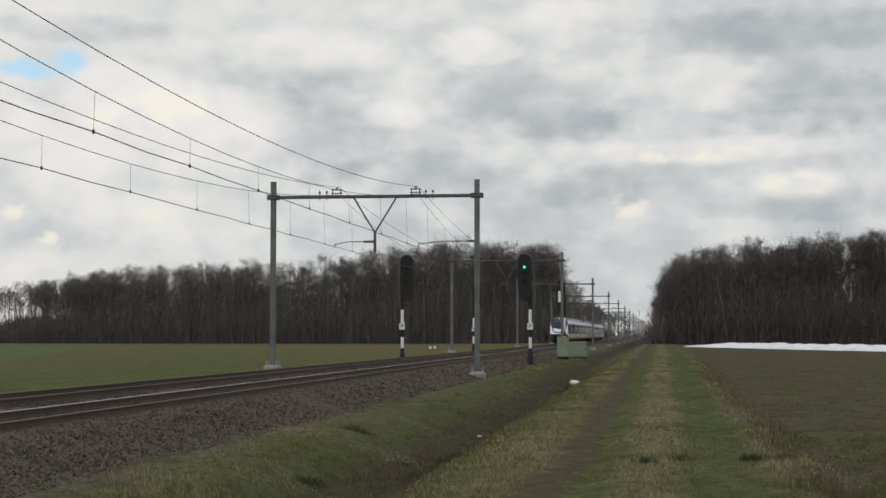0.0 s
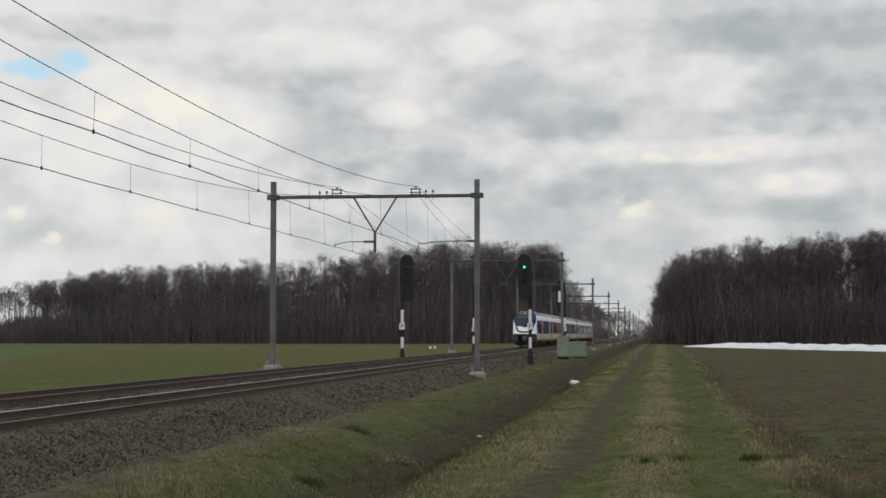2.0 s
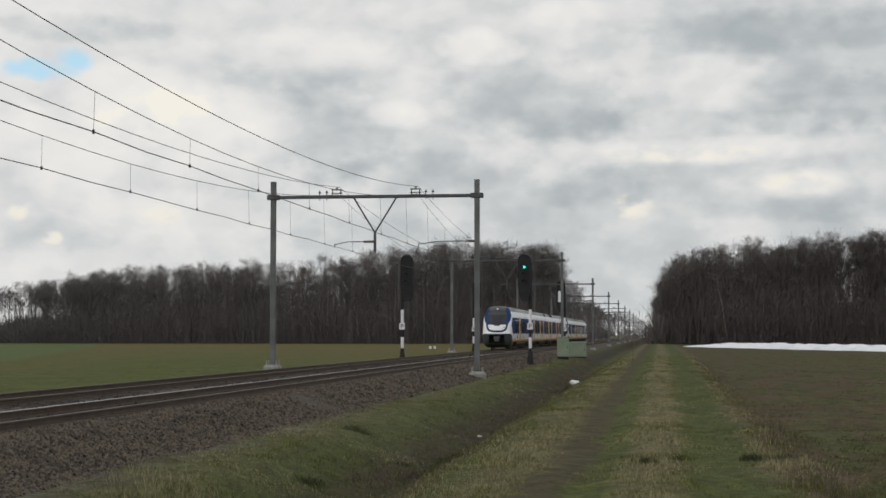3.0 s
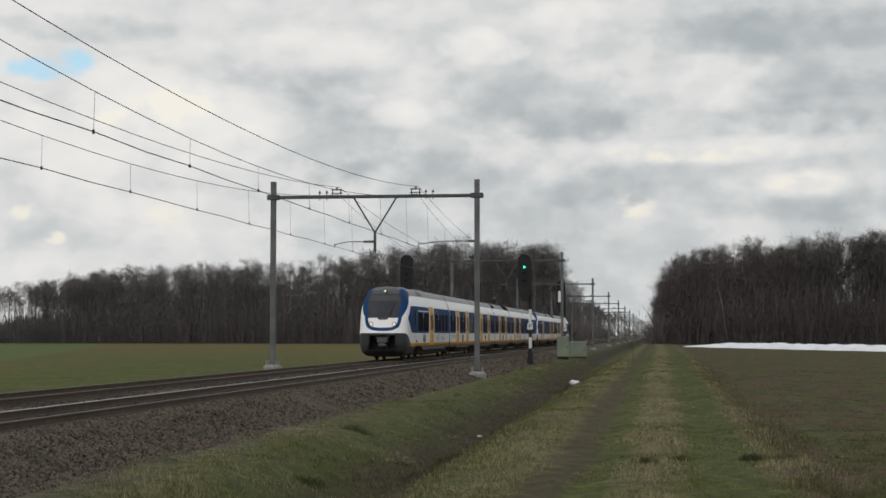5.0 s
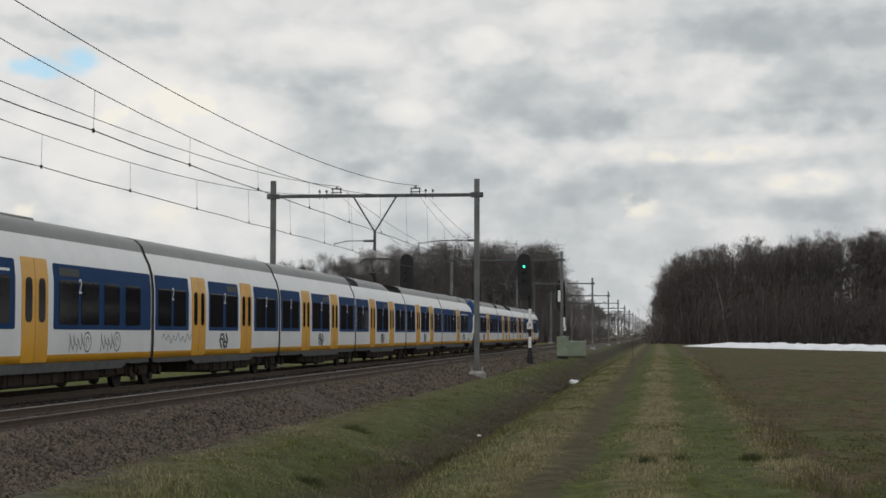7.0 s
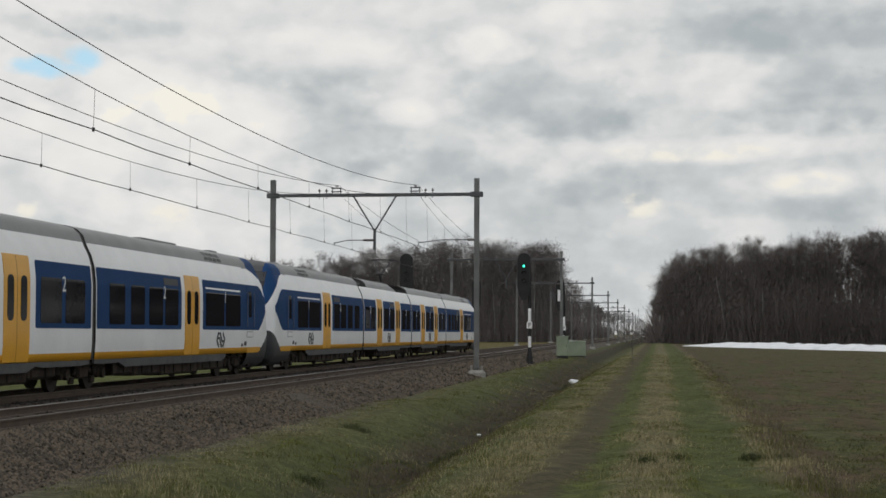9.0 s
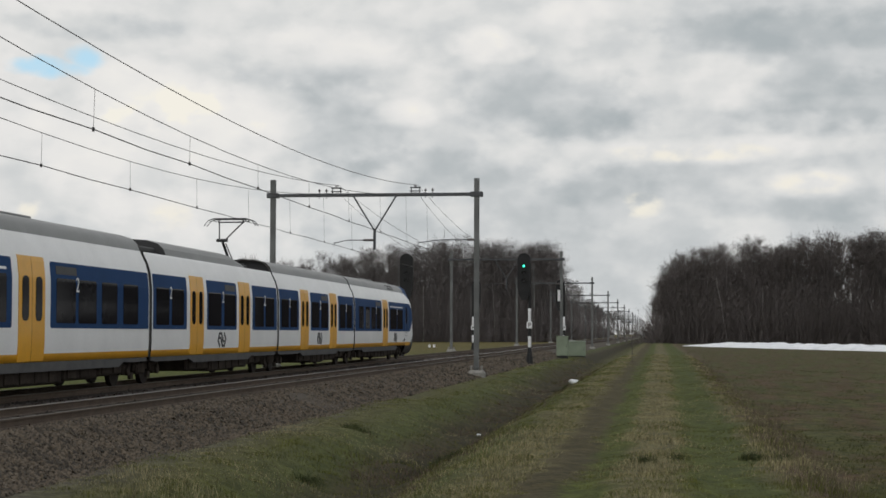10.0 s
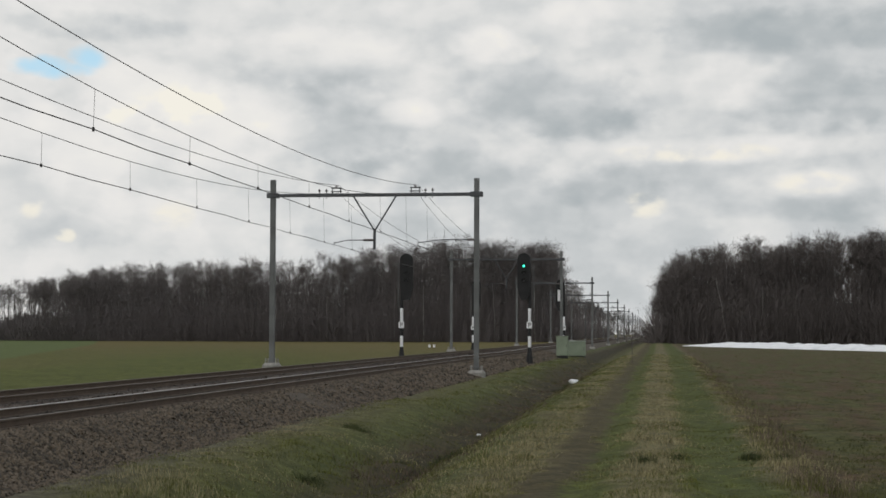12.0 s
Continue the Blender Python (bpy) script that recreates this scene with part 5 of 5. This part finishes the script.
for y0 in (12.5, 14.75):
    for k in range(4):
        u = 0.27 * k
        scrawl([(u, 0.0 + 0.05 * (k % 2)), (u + 0.07, 0.22), (u + 0.03, 0.46 - 0.05 * (k % 3))], y0, 1.01, 0.021)
        scrawl([(u + 0.03, 0.42 - 0.05 * (k % 3)), (u + 0.15, 0.18), (u + 0.27, 0.04 + 0.1 * (k % 2))], y0, 1.03, 0.021)
    scrawl(ring_of(1.28, 0.23, 0.26, 0.24), y0, 1.02, 0.021)
    scrawl(ring_of(1.28, 0.22, 0.1, 0.13, 0.7), y0, 1.02, 0.021)
scrawl([(0.095 * k, 0.1 * math.sin(k * 1.25) + 0.05 * math.sin(k * 0.5)) for k in range(33)], 20.0, 1.33, 0.02)


# ---- signals ----
def build_signal(name, x, y, head_side, lit, label):
    p = thing(name, label, "railway signal", (x, y, 0), "line-side signals")
    part("base", rod(rod(B(), (0, 0, -0.6), (0, 0, -0.1), 0.26, 0.2, 10), (0, 0, -0.1), (0, 0, 0.54), 0.2, 0.11, 10), M_SIGBLACK, p)
    for z0, z1, m in ((0.54, 1.28, M_SIGWHITE), (1.28, 1.8, M_SIGBLACK), (1.8, 3.15, M_SIGWHITE), (3.15, 6.3, M_SIGBLACK)):
        part("mast", rod(B(), (0, 0, z0), (0, 0, z1), 0.105, seg=14), m, p, "white mast section" if m == M_SIGWHITE else "black mast section")
    plate = part("plate", box(B(), (-0.19, -0.15, 1.8), (0.19, -0.11, 2.24), 0.015), M_SIGWHITE, p, "white plate with a black letter")
    f = bpy.data.curves.new("letter", "FONT")
    f.body, f.size, f.align_x, f.align_y, f.extrude = "P", 0.42, "CENTER", "CENTER", 0.003
    f.materials.append(M_SIGBLACK)
    o = new("letter", f)
    o.parent = plate
    o.matrix_basis = pose(0, -0.156, 2.02, 90)
    h = head_side * 0.36
    # oblong backboard with round ends that narrows to a foot
    b = B()
    ring = []
    for k in range(17):
        a = math.pi * k / 16
        ring.append((h + 0.44 * math.cos(a), 6.42 + 0.44 * math.sin(a)))
    ring += [(h - 0.44, 4.6), (h - 0.36, 4.15), (h - 0.2, 3.72), (h + 0.2, 3.72), (h + 0.36, 4.15), (h + 0.44, 4.6)]
    fr = [b.verts.new((u, -0.34, z)) for u, z in ring]
    bk = [b.verts.new((u, -0.1, z)) for u, z in ring]
    b.faces.new(fr)
    b.faces.new(list(reversed(bk)))
    for k in range(len(ring)):
        j = (k + 1) % len(ring)
        b.faces.new((fr[j], fr[k], bk[k], bk[j]))
    head = part("signal_head", b, M_SIGBLACK, p, "black oblong backboard with round top")
    for k, z in enumerate((6.0, 5.5, 5.0)):
        on = lit and k == 0
        part("lens", rod(B(), (h, -0.4, z), (h, -0.34, z), 0.08, seg=16), M_GREEN if on else M_LENS, head, "lit green lens" if on else "")
        hood = B()
        for q in range(9):
            a0, a1 = math.pi * q / 9, math.pi * (q + 1) / 9
            v = [(h + 0.15 * math.cos(a), yy, z + 0.15 * math.sin(a)) for a, yy in ((a0, -0.34), (a1, -0.34), (a1, -0.62), (a0, -0.62))]
            hood.faces.new([hood.verts.new(c) for c in v])
        part("hood", hood, M_SIGBLACK, head)
    lad = B()
    lx = -head_side * 0.26
    rod(lad, (lx, 0.12, 3.2), (lx, 0.12, 6.2), 0.035, seg=6)
    for k in range(9):
        rod(lad, (lx, 0.12, 3.3 + 0.33 * k), (0, 0.05, 3.3 + 0.33 * k), 0.015, seg=5)
    part("ladder", lad, M_GALV, p, "grey steel ladder")
    return p


build_signal("signal", -17.27, 110, 1, False, "unlit black railway signal on a black and white mast")
sig = build_signal("signal", -8.56, 110, -1, True, "railway signal showing green on a black and white mast")
build_signal("signal", -18.58, 165, 1, False, "distant unlit signal on a black and white mast")
build_signal("signal", -9.37, 165, -1, False, "distant dark signal on a striped mast")


# ---- line-side cabinets ----
def build_cabinet(x, y, w, d, z0, z1, lid, label):
    p = thing("trackside_cabinet", label, "cabinet", (x, y, 0), "line-side cabinets")
    part("body", box(B(), (-w / 2, -d / 2, z0), (w / 2, d / 2, z1), 0.02), M_CABINET, p)
    part("plinth", box(B(), (-w / 2 + 0.04, -d / 2 + 0.04, -0.9), (w / 2 - 0.04, d / 2 - 0.04, z0)), M_SIGBLACK, p, "dark plinth")
    part("lid", box(B(), (-w / 2 - 0.04, -d / 2 - 0.04, z1), (w / 2 + 0.04, d / 2 + 0.04, z1 + 0.07), 0.015), M_CABTOP if lid else M_CABINET, p)
    dr = part("door", box(B(), (-w / 2 + 0.05, -d / 2 - 0.018, z0 + 0.06), (w / 2 - 0.05, -d / 2, z1 - 0.05), 0.005), M_CABINET, p)
    part("handle", box(B(), (w / 2 - 0.17, -d / 2 - 0.045, (z0 + z1) / 2 - 0.1), (w / 2 - 0.13, -d / 2 - 0.018, (z0 + z1) / 2 + 0.1)), M_SIGBLACK, dr)


build_cabinet(-8.08, 140, 1.0, 0.6, -0.42, 1.2, False, "tall grey-green steel line-side cabinet on a dark plinth")
build_cabinet(-7.43, 152, 1.58, 0.7, -0.6, 0.74, True, "low grey-green line-side cabinet with a pale lid")

# white plates on the second portal
for px_, z0, z1 in ((POST_R - 0.22, 4.4, 5.4),):
    t_ = thing("post_plate", "narrow white plate fixed to a portal post", "sign", (px_, FIRST + SPAN - 0.16, 0))
    part("plate_face", box(B(), (-0.12, -0.03, z0), (0.12, 0.0, z1), 0.01), M_SIGWHITE, t_)
    part("bracket", box(B(), (-0.03, 0.0, z0 + 0.3), (0.14, 0.1, z0 + 0.4)), M_GALV, t_)


# ---- white plastic cover over a clamp in the field ----
def build_foil():
    n, m = 260, 15
    V, F = [], []
    for j in range(n + 1):
        f = j / n
        y = 272 - 97 * f
        cx = np.interp(y, [175, 205, 275, 300], [36.9, 27.5, 5.5, 4.0])
        hgt = 0.66 + 0.1 * math.sin(j * 0.37) + 0.07 * math.sin(j * 1.13) + rng.normal(0, 0.05)
        wid = 1.3 + 0.15 * math.sin(j * 0.21)
        if j < 40:
            hgt *= 0.35 + 0.016 * j
        for k in range(m):
            u = -1 + 2 * k / (m - 1)
            V.append((cx + u * wid * 2.2, y + u * wid * 1.0 + rng.normal(0, 0.04), -0.62 + hgt * (1 - u * u) ** 0.6 + (0 if k in (0, m - 1) else rng.normal(0, 0.03))))
    for j in range(n):
        for k in range(m - 1):
            a = j * m + k
            F.append((a, a + 1, a + m + 1, a + m))
    ob = link("plastic_cover", V, F, M_FOIL, smooth=False)
    tagged(ob, "long creased white plastic sheet over a low clamp", "plastic sheet")


build_foil()


# ---- litter and small things ----
def crumpled(name, x, y, z, size, label, seed):
    g = random.Random(seed)
    b = B()
    bmesh.ops.create_icosphere(b, subdivisions=2, radius=size)
    for v in b.verts:
        v.co = Vector((v.co.x * 1.3, v.co.y * 0.9, v.co.z * 0.7)) * (0.7 + 0.6 * g.random())
    me = bpy.data.meshes.new(name)
    b.to_mesh(me)
    b.free()
    me.materials.append(M_FOIL)
    o = new(name, me)
    o.location = (x, y, z)
    tagged(o, label, "litter")
    return o


crumpled("plastic_bag", -3.86, 75.4, -0.72, 0.15, "crumpled white plastic bag lying in the ditch", 3)
crumpled("plastic_bag", -3.95, 36.2, -0.78, 0.035, "small white scrap of plastic in the ditch grass", 4)
for k, x in enumerate((-32.1, -31.45)):
    t_ = thing("field_marker", "small white marker post standing in the meadow", "marker post", (x, 230, -0.66))
    part("stake", box(B(), (-0.06, -0.06, -0.2), (0.06, 0.06, 0.35), 0.02), M_SIGBLACK, t_)
    part("marker_head", box(B(), (-0.17, -0.08, 0.1), (0.17, 0.08, 0.48), 0.02), M_SIGWHITE, t_)


# ---- single trees ----
def lone_tree(x, y, z, h, spread, bark, twig, seed, twigs, lean, label, w=0.05):
    g = np.random.default_rng(seed)
    V, F, M_ = tree_template(h, spread, g, twigs, w, 0.45)
    V = V + np.outer(np.clip(V[:, 2], 0, None) / h, np.array((lean, 0, 0)))
    t_ = thing("tree", label, "tree", (x, y, z))
    M_ = np.where(np.arange(len(F)) < 50, 0, 1)
    for name, idx, m in (("trunk", 0, bark), ("crown", 1, twig)):
        sel = F[M_ == idx]
        used, inv = np.unique(sel, return_inverse=True)
        link(name, V[used].tolist(), inv.reshape(-1, 3).tolist(), m, t_)


lone_tree(14.0, 332.5, -0.7, 14.5, 2.2, M_BIRCH, M_TWIG, 5, 160, -2.6, "leaning pale-barked birch at the wood's edge")
lone_tree(20.5, 332.8, -0.7, 12.0, 1.8, M_BIRCH, M_TWIG, 6, 120, 0.3, "slim pale birch at the wood's edge")
lone_tree(-1.7, 112, -0.55, 2.3, 0.7, M_TRUNK, M_TWIG, 8, 260, 0.0, "small bare sapling beside the ditch", 0.02)
for k in range(26):
    x = -118 + 92 * rng.random()
    lone_tree(x, 393.5 + rng.random() * 4, -0.75, 9 + 6 * rng.random(), 1.8, M_BIRCH if k % 2 else M_TRUNK, M_TWIG, 40 + k, 120, rng.normal(0, 0.4), "slim pale-barked young tree at the wood's edge")


# ---- far level crossing: hut, car and van ----
def far_car(x, y, l_, h, m, label):
    t_ = thing("car", label, "car", (x, y, -0.45))
    b = B()
    box(b, (-l_ / 2, -0.85, 0.25), (l_ / 2, 0.85, h * 0.58), 0.12)
    box(b, (-l_ * 0.36, -0.78, h * 0.58), (l_ * 0.3, 0.78, h), 0.16)
    part("body", b, m, t_)
    part("window", box(B(), (-l_ * 0.3, -0.8, h * 0.62), (l_ * 0.25, -0.775, h * 0.92)), T_GLASS, t_)
    for dx in (-l_ * 0.3, l_ * 0.3):
        part("wheel", rod(B(), (dx, -0.87, 0.3), (dx, -0.68, 0.3), 0.3, seg=14), M_SIGBLACK, t_)


M_RED = mat("red_car_paint", (0.35, 0.03, 0.02), (0.5, 0.05, 0.03), 2, 0.35)
far_car(-3.9, 800, 4.2, 2.4, M_RED, "distant red van waiting at the crossing")
far_car(-6.9, 812, 4.0, 1.5, M_SIGWHITE, "distant white car waiting at the crossing")
for x, w_, h_ in ((-22.6, 2.4, 1.4), (-18.9, 1.6, 3.0), (-17.0, 1.8, 1.2)):
    t_ = thing("relay_hut", "small pale relay hut beside the distant track", "hut", (x, 800, -0.5))
    part("wall", box(B(), (-w_ / 2, -0.8, -0.3), (w_ / 2, 0.8, h_), 0.03), M_CONC, t_)
    part("roof", box(B(), (-w_ / 2 - 0.15, -0.95, h_), (w_ / 2 + 0.15, 0.95, h_ + 0.15), 0.02), M_SIGBLACK, t_)


# ---- ballast stones ----
def tri_mesh(name, V, F, material, label, category):
    me = bpy.data.meshes.new(name)
    me.vertices.add(len(V))
    me.vertices.foreach_set("co", V.ravel())
    me.loops.add(F.size)
    me.loops.foreach_set("vertex_index", F.ravel().astype(np.int32))
    me.polygons.add(len(F))
    me.polygons.foreach_set("loop_start", np.arange(0, F.size, 3, dtype=np.int32))
    me.materials.append(material)
    me.update(calc_edges=True)
    return tagged(new(name, me), label, category, kind="stuff")


def build_stones():
    g = np.random.default_rng(5)
    base = np.array([(1, 0, 0), (-1, 0, 0), (0, 1, 0), (0, -1, 0), (0, 0, 1), (0, 0, -1)], float)
    tri = np.array([(0, 2, 4), (2, 1, 4), (1, 3, 4), (3, 0, 4), (3, 1, 5)])

    def bed_z(x):
        return np.interp(x, [-18.35, -17.1, -14.1, -13.6, -13.1, -10.5, -9.85, -8.55, -8.0], [-0.6, -0.17, -0.18, -0.2, -0.18, -0.18, -0.21, -0.64, -0.67])
    n1, n2 = 42000, 10000
    y = 1 / (1 / 17 - g.random(n1 + n2) * (1 / 17 - 1 / 150))
    x = np.concatenate([-10.75 + 2.45 * g.random(n1) ** 0.9, -18.2 + 7.4 * g.random(n2)])
    rail = np.min([np.abs(x - (c + s_ * GAUGE / 2)) for c in (NEAR, FAR) for s_ in (-1, 1)], 0) > 0.12
    x, y = x[rail], y[rail]
    n = len(x)
    r = (0.018 + 0.03 * g.random(n)) * np.clip(y / 45, 1, 2)
    P = base[None] * (r[:, None, None] * (0.65 + 0.7 * g.random((n, 6, 1)))) + g.normal(0, 0.004, (n, 6, 3))
    an = g.random(n) * 6.283
    c, s_ = np.cos(an)[:, None], np.sin(an)[:, None]
    tl = g.normal(0, 0.6, n)[:, None]
    X, Y, Z = P[..., 0], P[..., 1], P[..., 2]
    Y, Z = Y * np.cos(tl) - Z * np.sin(tl), Y * np.sin(tl) + Z * np.cos(tl)
    X, Y = X * c - Y * s_, X * s_ + Y * c
    V = np.stack([X + x[:, None], Y + y[:, None], Z + (bed_z(x) + r * 0.35)[:, None]], -1)
    for sel, m, label in ((x > -10.75, M_STONE, "loose brown ballast stones on the bed's shoulder"), (x <= -10.75, M_BEDSTONE, "rust-darkened ballast stones between the rails")):
        q = int(sel.sum())
        F = (tri[None] + (np.arange(q) * 6)[:, None, None]).reshape(-1, 3)
        tri_mesh("ballast_stones", V[sel].reshape(-1, 3), F, m, label, "ballast")


build_stones()


# ---- grass ----
def field_noise(x, y, k, seed):
    """Smooth value noise in the plane, 0..1."""
    g = np.random.default_rng(seed)
    tab = g.random((64, 64))
    u, v = x * k, y * k
    i, j = np.floor(u).astype(int), np.floor(v).astype(int)
    f, h = u - i, v - j
    f, h = f * f * (3 - 2 * f), h * h * (3 - 2 * h)
    t = lambda a, b: tab[a % 64, b % 64]
    return (t(i, j) * (1 - f) + t(i + 1, j) * f) * (1 - h) + (t(i, j + 1) * (1 - f) + t(i + 1, j + 1) * f) * h


def blades(name, x, y, h, w, material, label, lean=0.5, seed=1, tall=1.0):
    g = np.random.default_rng(seed)
    n = len(x)
    z = GROUND_AT(x, y)
    an, la = g.random(n) * 6.283, g.random(n) * 6.283
    d = np.stack([np.cos(an) * w / 2, np.sin(an) * w / 2 * 0.6, np.zeros(n)], 1)
    base = np.stack([x, y, z - 0.015], 1)
    ln = (0.15 + lean * g.random(n)) * h
    mid = base + np.stack([np.cos(la) * ln * 0.35, np.sin(la) * ln * 0.35, h * 0.6], 1)
    tip = base + np.stack([np.cos(la) * ln, np.sin(la) * ln, h * (0.85 + 0.15 * g.random(n))], 1)
    V = np.stack([base - d, base + d, mid + d * 0.7, mid - d * 0.7, tip], 1).reshape(-1, 3)
    near_ = y < 34
    i5 = (np.arange(n) * 5)[:, None, None]
    F = np.concatenate([(np.array([(0, 1, 2), (0, 2, 3), (3, 2, 4)])[None] + i5[near_]).reshape(-1, 3), (np.array([(0, 1, 4)])[None] + i5[~near_]).reshape(-1, 3)])
    return tri_mesh(name, V, F, material, label, "grass")


def GROUND_AT(x, y):
    return shape_z(x, y) + relief(x, y)


def build_grass():
    g = np.random.default_rng(9)
    n = 360000
    y = (16.0 ** -0.6 - g.random(n) * (16.0 ** -0.6 - 150.0 ** -0.6)) ** (-1 / 0.6)
    x = g.uniform(-8.4, 2.9, n)
    keep = x > -0.44 * y - 0.5
    x, y = x[keep], y[keep]
    t = np.clip(y - 20, 0, 150)
    px = (x - 0.003 * t) / (1 + 0.003 * t)
    n1, n2 = field_noise(x, y, 1.1, 3), field_noise(x, y, 0.35, 4)
    n3 = field_noise(x, y, 3.0, 5)
    wig = px + (n1 - 0.5) * 0.5 + (n3 - 0.5) * 0.25
    dry = np.interp(wig, [-8, -7.3, -6.8, -5.5, -4.4, -3.2, -2.7, -2.4, -1.75, -1.55, -1.15, -0.9, -0.65, -0.45, 0.25, 0.45, 1.3, 1.5, 1.8, 2.3], [0.45, 0.36, 0.2, 0.1, 0.12, 0.06, 0.12, 0.38, 0.4, 0.2, 0.2, 0.05, 0.06, 0.66, 0.66, 0.06, 0.05, 0.35, 0.5, 0.4])
    high = np.interp(wig, [-8, -7.4, -6, -4.4, -3, -1.8, -1.6, -1.15, -1.0, -0.6, -0.4, 0.3, 0.5, 1.3, 1.5, 2.0, 2.5], [0.04, 0.06, 0.08, 0.1, 0.08, 0.09, 0.025, 0.025, 0.045, 0.045, 0.085, 0.085, 0.045, 0.05, 0.09, 0.12, 0.06])
    much = np.interp(wig, [-8.4, -8.0, -5.6, -5.0, -4.2, -3.6, -3, -1.8, -1.6, -1.2, -1.0, -0.7, -0.4, 0.4, 0.6, 1.2, 2.0, 2.4, 2.9], [0.12, 0.7, 0.85, 0.45, 0.35, 0.8, 0.9, 0.9, 0.5, 0.5, 0.8, 0.8, 0.95, 0.95, 0.8, 0.85, 0.8, 0.35, 0.1])
    on = g.random(len(x)) < much * (0.35 + 0.9 * n3)
    x, y, dry, high, n2, n1, n3 = x[on], y[on], dry[on], high[on], n2[on], n1[on], n3[on]
    clump = np.clip(field_noise(x, y, 2.4, 6) - 0.62, 0, 1) * 3.2
    h = high * (0.2 + 0.5 * n1 + 0.35 * g.random(len(x)) + clump)
    w = np.maximum(0.004, y / 2894 * 0.7)
    isdry = g.random(len(x)) < np.clip(dry + (n2 - 0.5) * 1.3, 0.02, 0.95)
    blades("green_grass", x[~isdry], y[~isdry], h[~isdry], w[~isdry], M_BLADE, "short olive-green grass on verge, ditch and path", 0.6, 2)
    blades("dry_grass", x[isdry], y[isdry], h[isdry] * 1.1, w[isdry], M_STRAW, "pale dry straw grass along path and verge", 0.9, 3)
    # weeds in the bare field
    m = 110000
    y = (17.0 ** -0.6 - g.random(m) * (17.0 ** -0.6 - 200.0 ** -0.6)) ** (-1 / 0.6)
    x = 1.9 + g.random(m) * (0.2 * y + 1.0)
    k = field_noise(x, y * 0.45, 1.6, 8) * 0.6 + field_noise(x, y, 4.5, 9) * 0.4
    on = k + g.normal(0, 0.08, m) > 0.48
    x, y = x[on], y[on]
    blades("field_weeds", x, y, 0.025 + 0.045 * g.random(len(x)), np.maximum(0.01, y / 2894 * 1.3), M_WEED, "low green weeds scattered over bare soil", 1.2, 5)
    # dark tussocks
    spots = [(-6.75, 36.5, 0.3, 0.16), (-3.95, 30.2, 0.4, 0.18), (-0.2, 24.5, 0.17, 0.12), (1.4, 25.0, 0.2, 0.12), (0.3, 24.9, 0.14, 0.09), (1.85, 24.4, 0.16, 0.13), (-5.2, 33.0, 0.2, 0.13), (-5.9, 27.5, 0.25, 0.13), (-4.4, 74.0, 0.4, 0.2)]
    X, Y, H = [], [], []
    for cx, cy, r, hh in spots:
        q = int(1000 * r)
        X.append(g.normal(cx, r * 0.5, q))
        Y.append(g.normal(cy, r * 0.8, q))
        H.append(np.full(q, hh) * (0.5 + 0.7 * g.random(q)))
    X, Y, H = np.concatenate(X), np.concatenate(Y), np.concatenate(H)
    blades("grass_tussocks", X, Y, H, np.full(len(X), 0.012), M_TUSSOCK, "dark green tussocks of rank grass", 0.8, 6)
    # dead stalks along the field's edge
    m = 2300
    y = (17.0 ** -0.6 - g.random(m) * (17.0 ** -0.6 - 120.0 ** -0.6)) ** (-1 / 0.6)
    x = (2.05 + g.normal(0, 0.2, m)) * (1 + 0.003 * np.clip(y - 20, 0, 150)) + 0.003 * np.clip(y - 20, 0, 150)
    # brown dead stems in the ditch, and a tall dry fringe by the bed
    q = 22000
    yd = (20.0 ** -0.6 - g.random(q) * (20.0 ** -0.6 - 120.0 ** -0.6)) ** (-1 / 0.6)
    xd = -4.7 + g.normal(0, 0.7, q)
    ok = field_noise(xd, yd, 0.6, 12) + g.normal(0, 0.08, q) > 0.52
    xd, yd = xd[ok], yd[ok]
    blades("ditch_stems", xd, yd, 0.04 + 0.13 * g.random(len(xd)), np.maximum(0.005, yd / 2894 * 0.9), M_STALK, "grey-brown dead stems lining the ditch", 0.9, 8)
    q = 5000
    yd, xd = g.uniform(18.5, 24.0, q), g.uniform(-8.0, -4.5, q)
    ok = field_noise(xd, yd, 0.9, 14) > 0.5
    xd, yd = xd[ok], yd[ok]
    blades("dry_fringe", xd, yd, 0.08 + 0.14 * g.random(len(xd)), np.full(len(xd), 0.005), M_STRAW, "tall pale dry grass fringe beside the ballast", 0.9, 9)
    blades("dead_stalks", x, y, 0.12 + 0.22 * g.random(m), np.maximum(0.004, y / 2894 * 0.5), M_STALK, "thin brown dead stalks along the field edge", 0.3, 7)


M_WEED = mat("low_weed", (0.052, 0.057, 0.018), (0.098, 0.1, 0.036), 0.5, 0.8, 0, 0, 3, island=True, spec=0.2)
M_TUSSOCK = mat("rank_grass", (0.024, 0.03, 0.011), (0.062, 0.074, 0.027), 0.5, 0.8, 0, 0, 3, island=True, spec=0.2)
M_STALK = mat("dead_stalk", (0.045, 0.034, 0.026), (0.16, 0.122, 0.094), 0.5, 0.85, 0, 0, 3, island=True, spec=0.2)
build_grass()


# ---- what moves ----
def motions():
    walk(sky, [(t, pose(0, 0, 0, 0, 0, -0.6 * t / 12)) for t in (0.0, 6.0, 12.0)])
    nose = [(0.0, 257.4), (1.5, 207.6), (3.0, 157.8), (5.0, 91.6), (6.5, 42.2), (9.0, -41.6), (9.5, -58.4), (10.5, -91.95), (11.0, -108.95), (11.5, -126.0), (12.0, -143.0)]
    walk(front_unit, [(t, pose(FAR, y, 0)) for t, y in nose])
    walk(rear_unit, [(t, pose(FAR, y + UNIT_LENGTH, 0)) for t, y in nose])


motions()
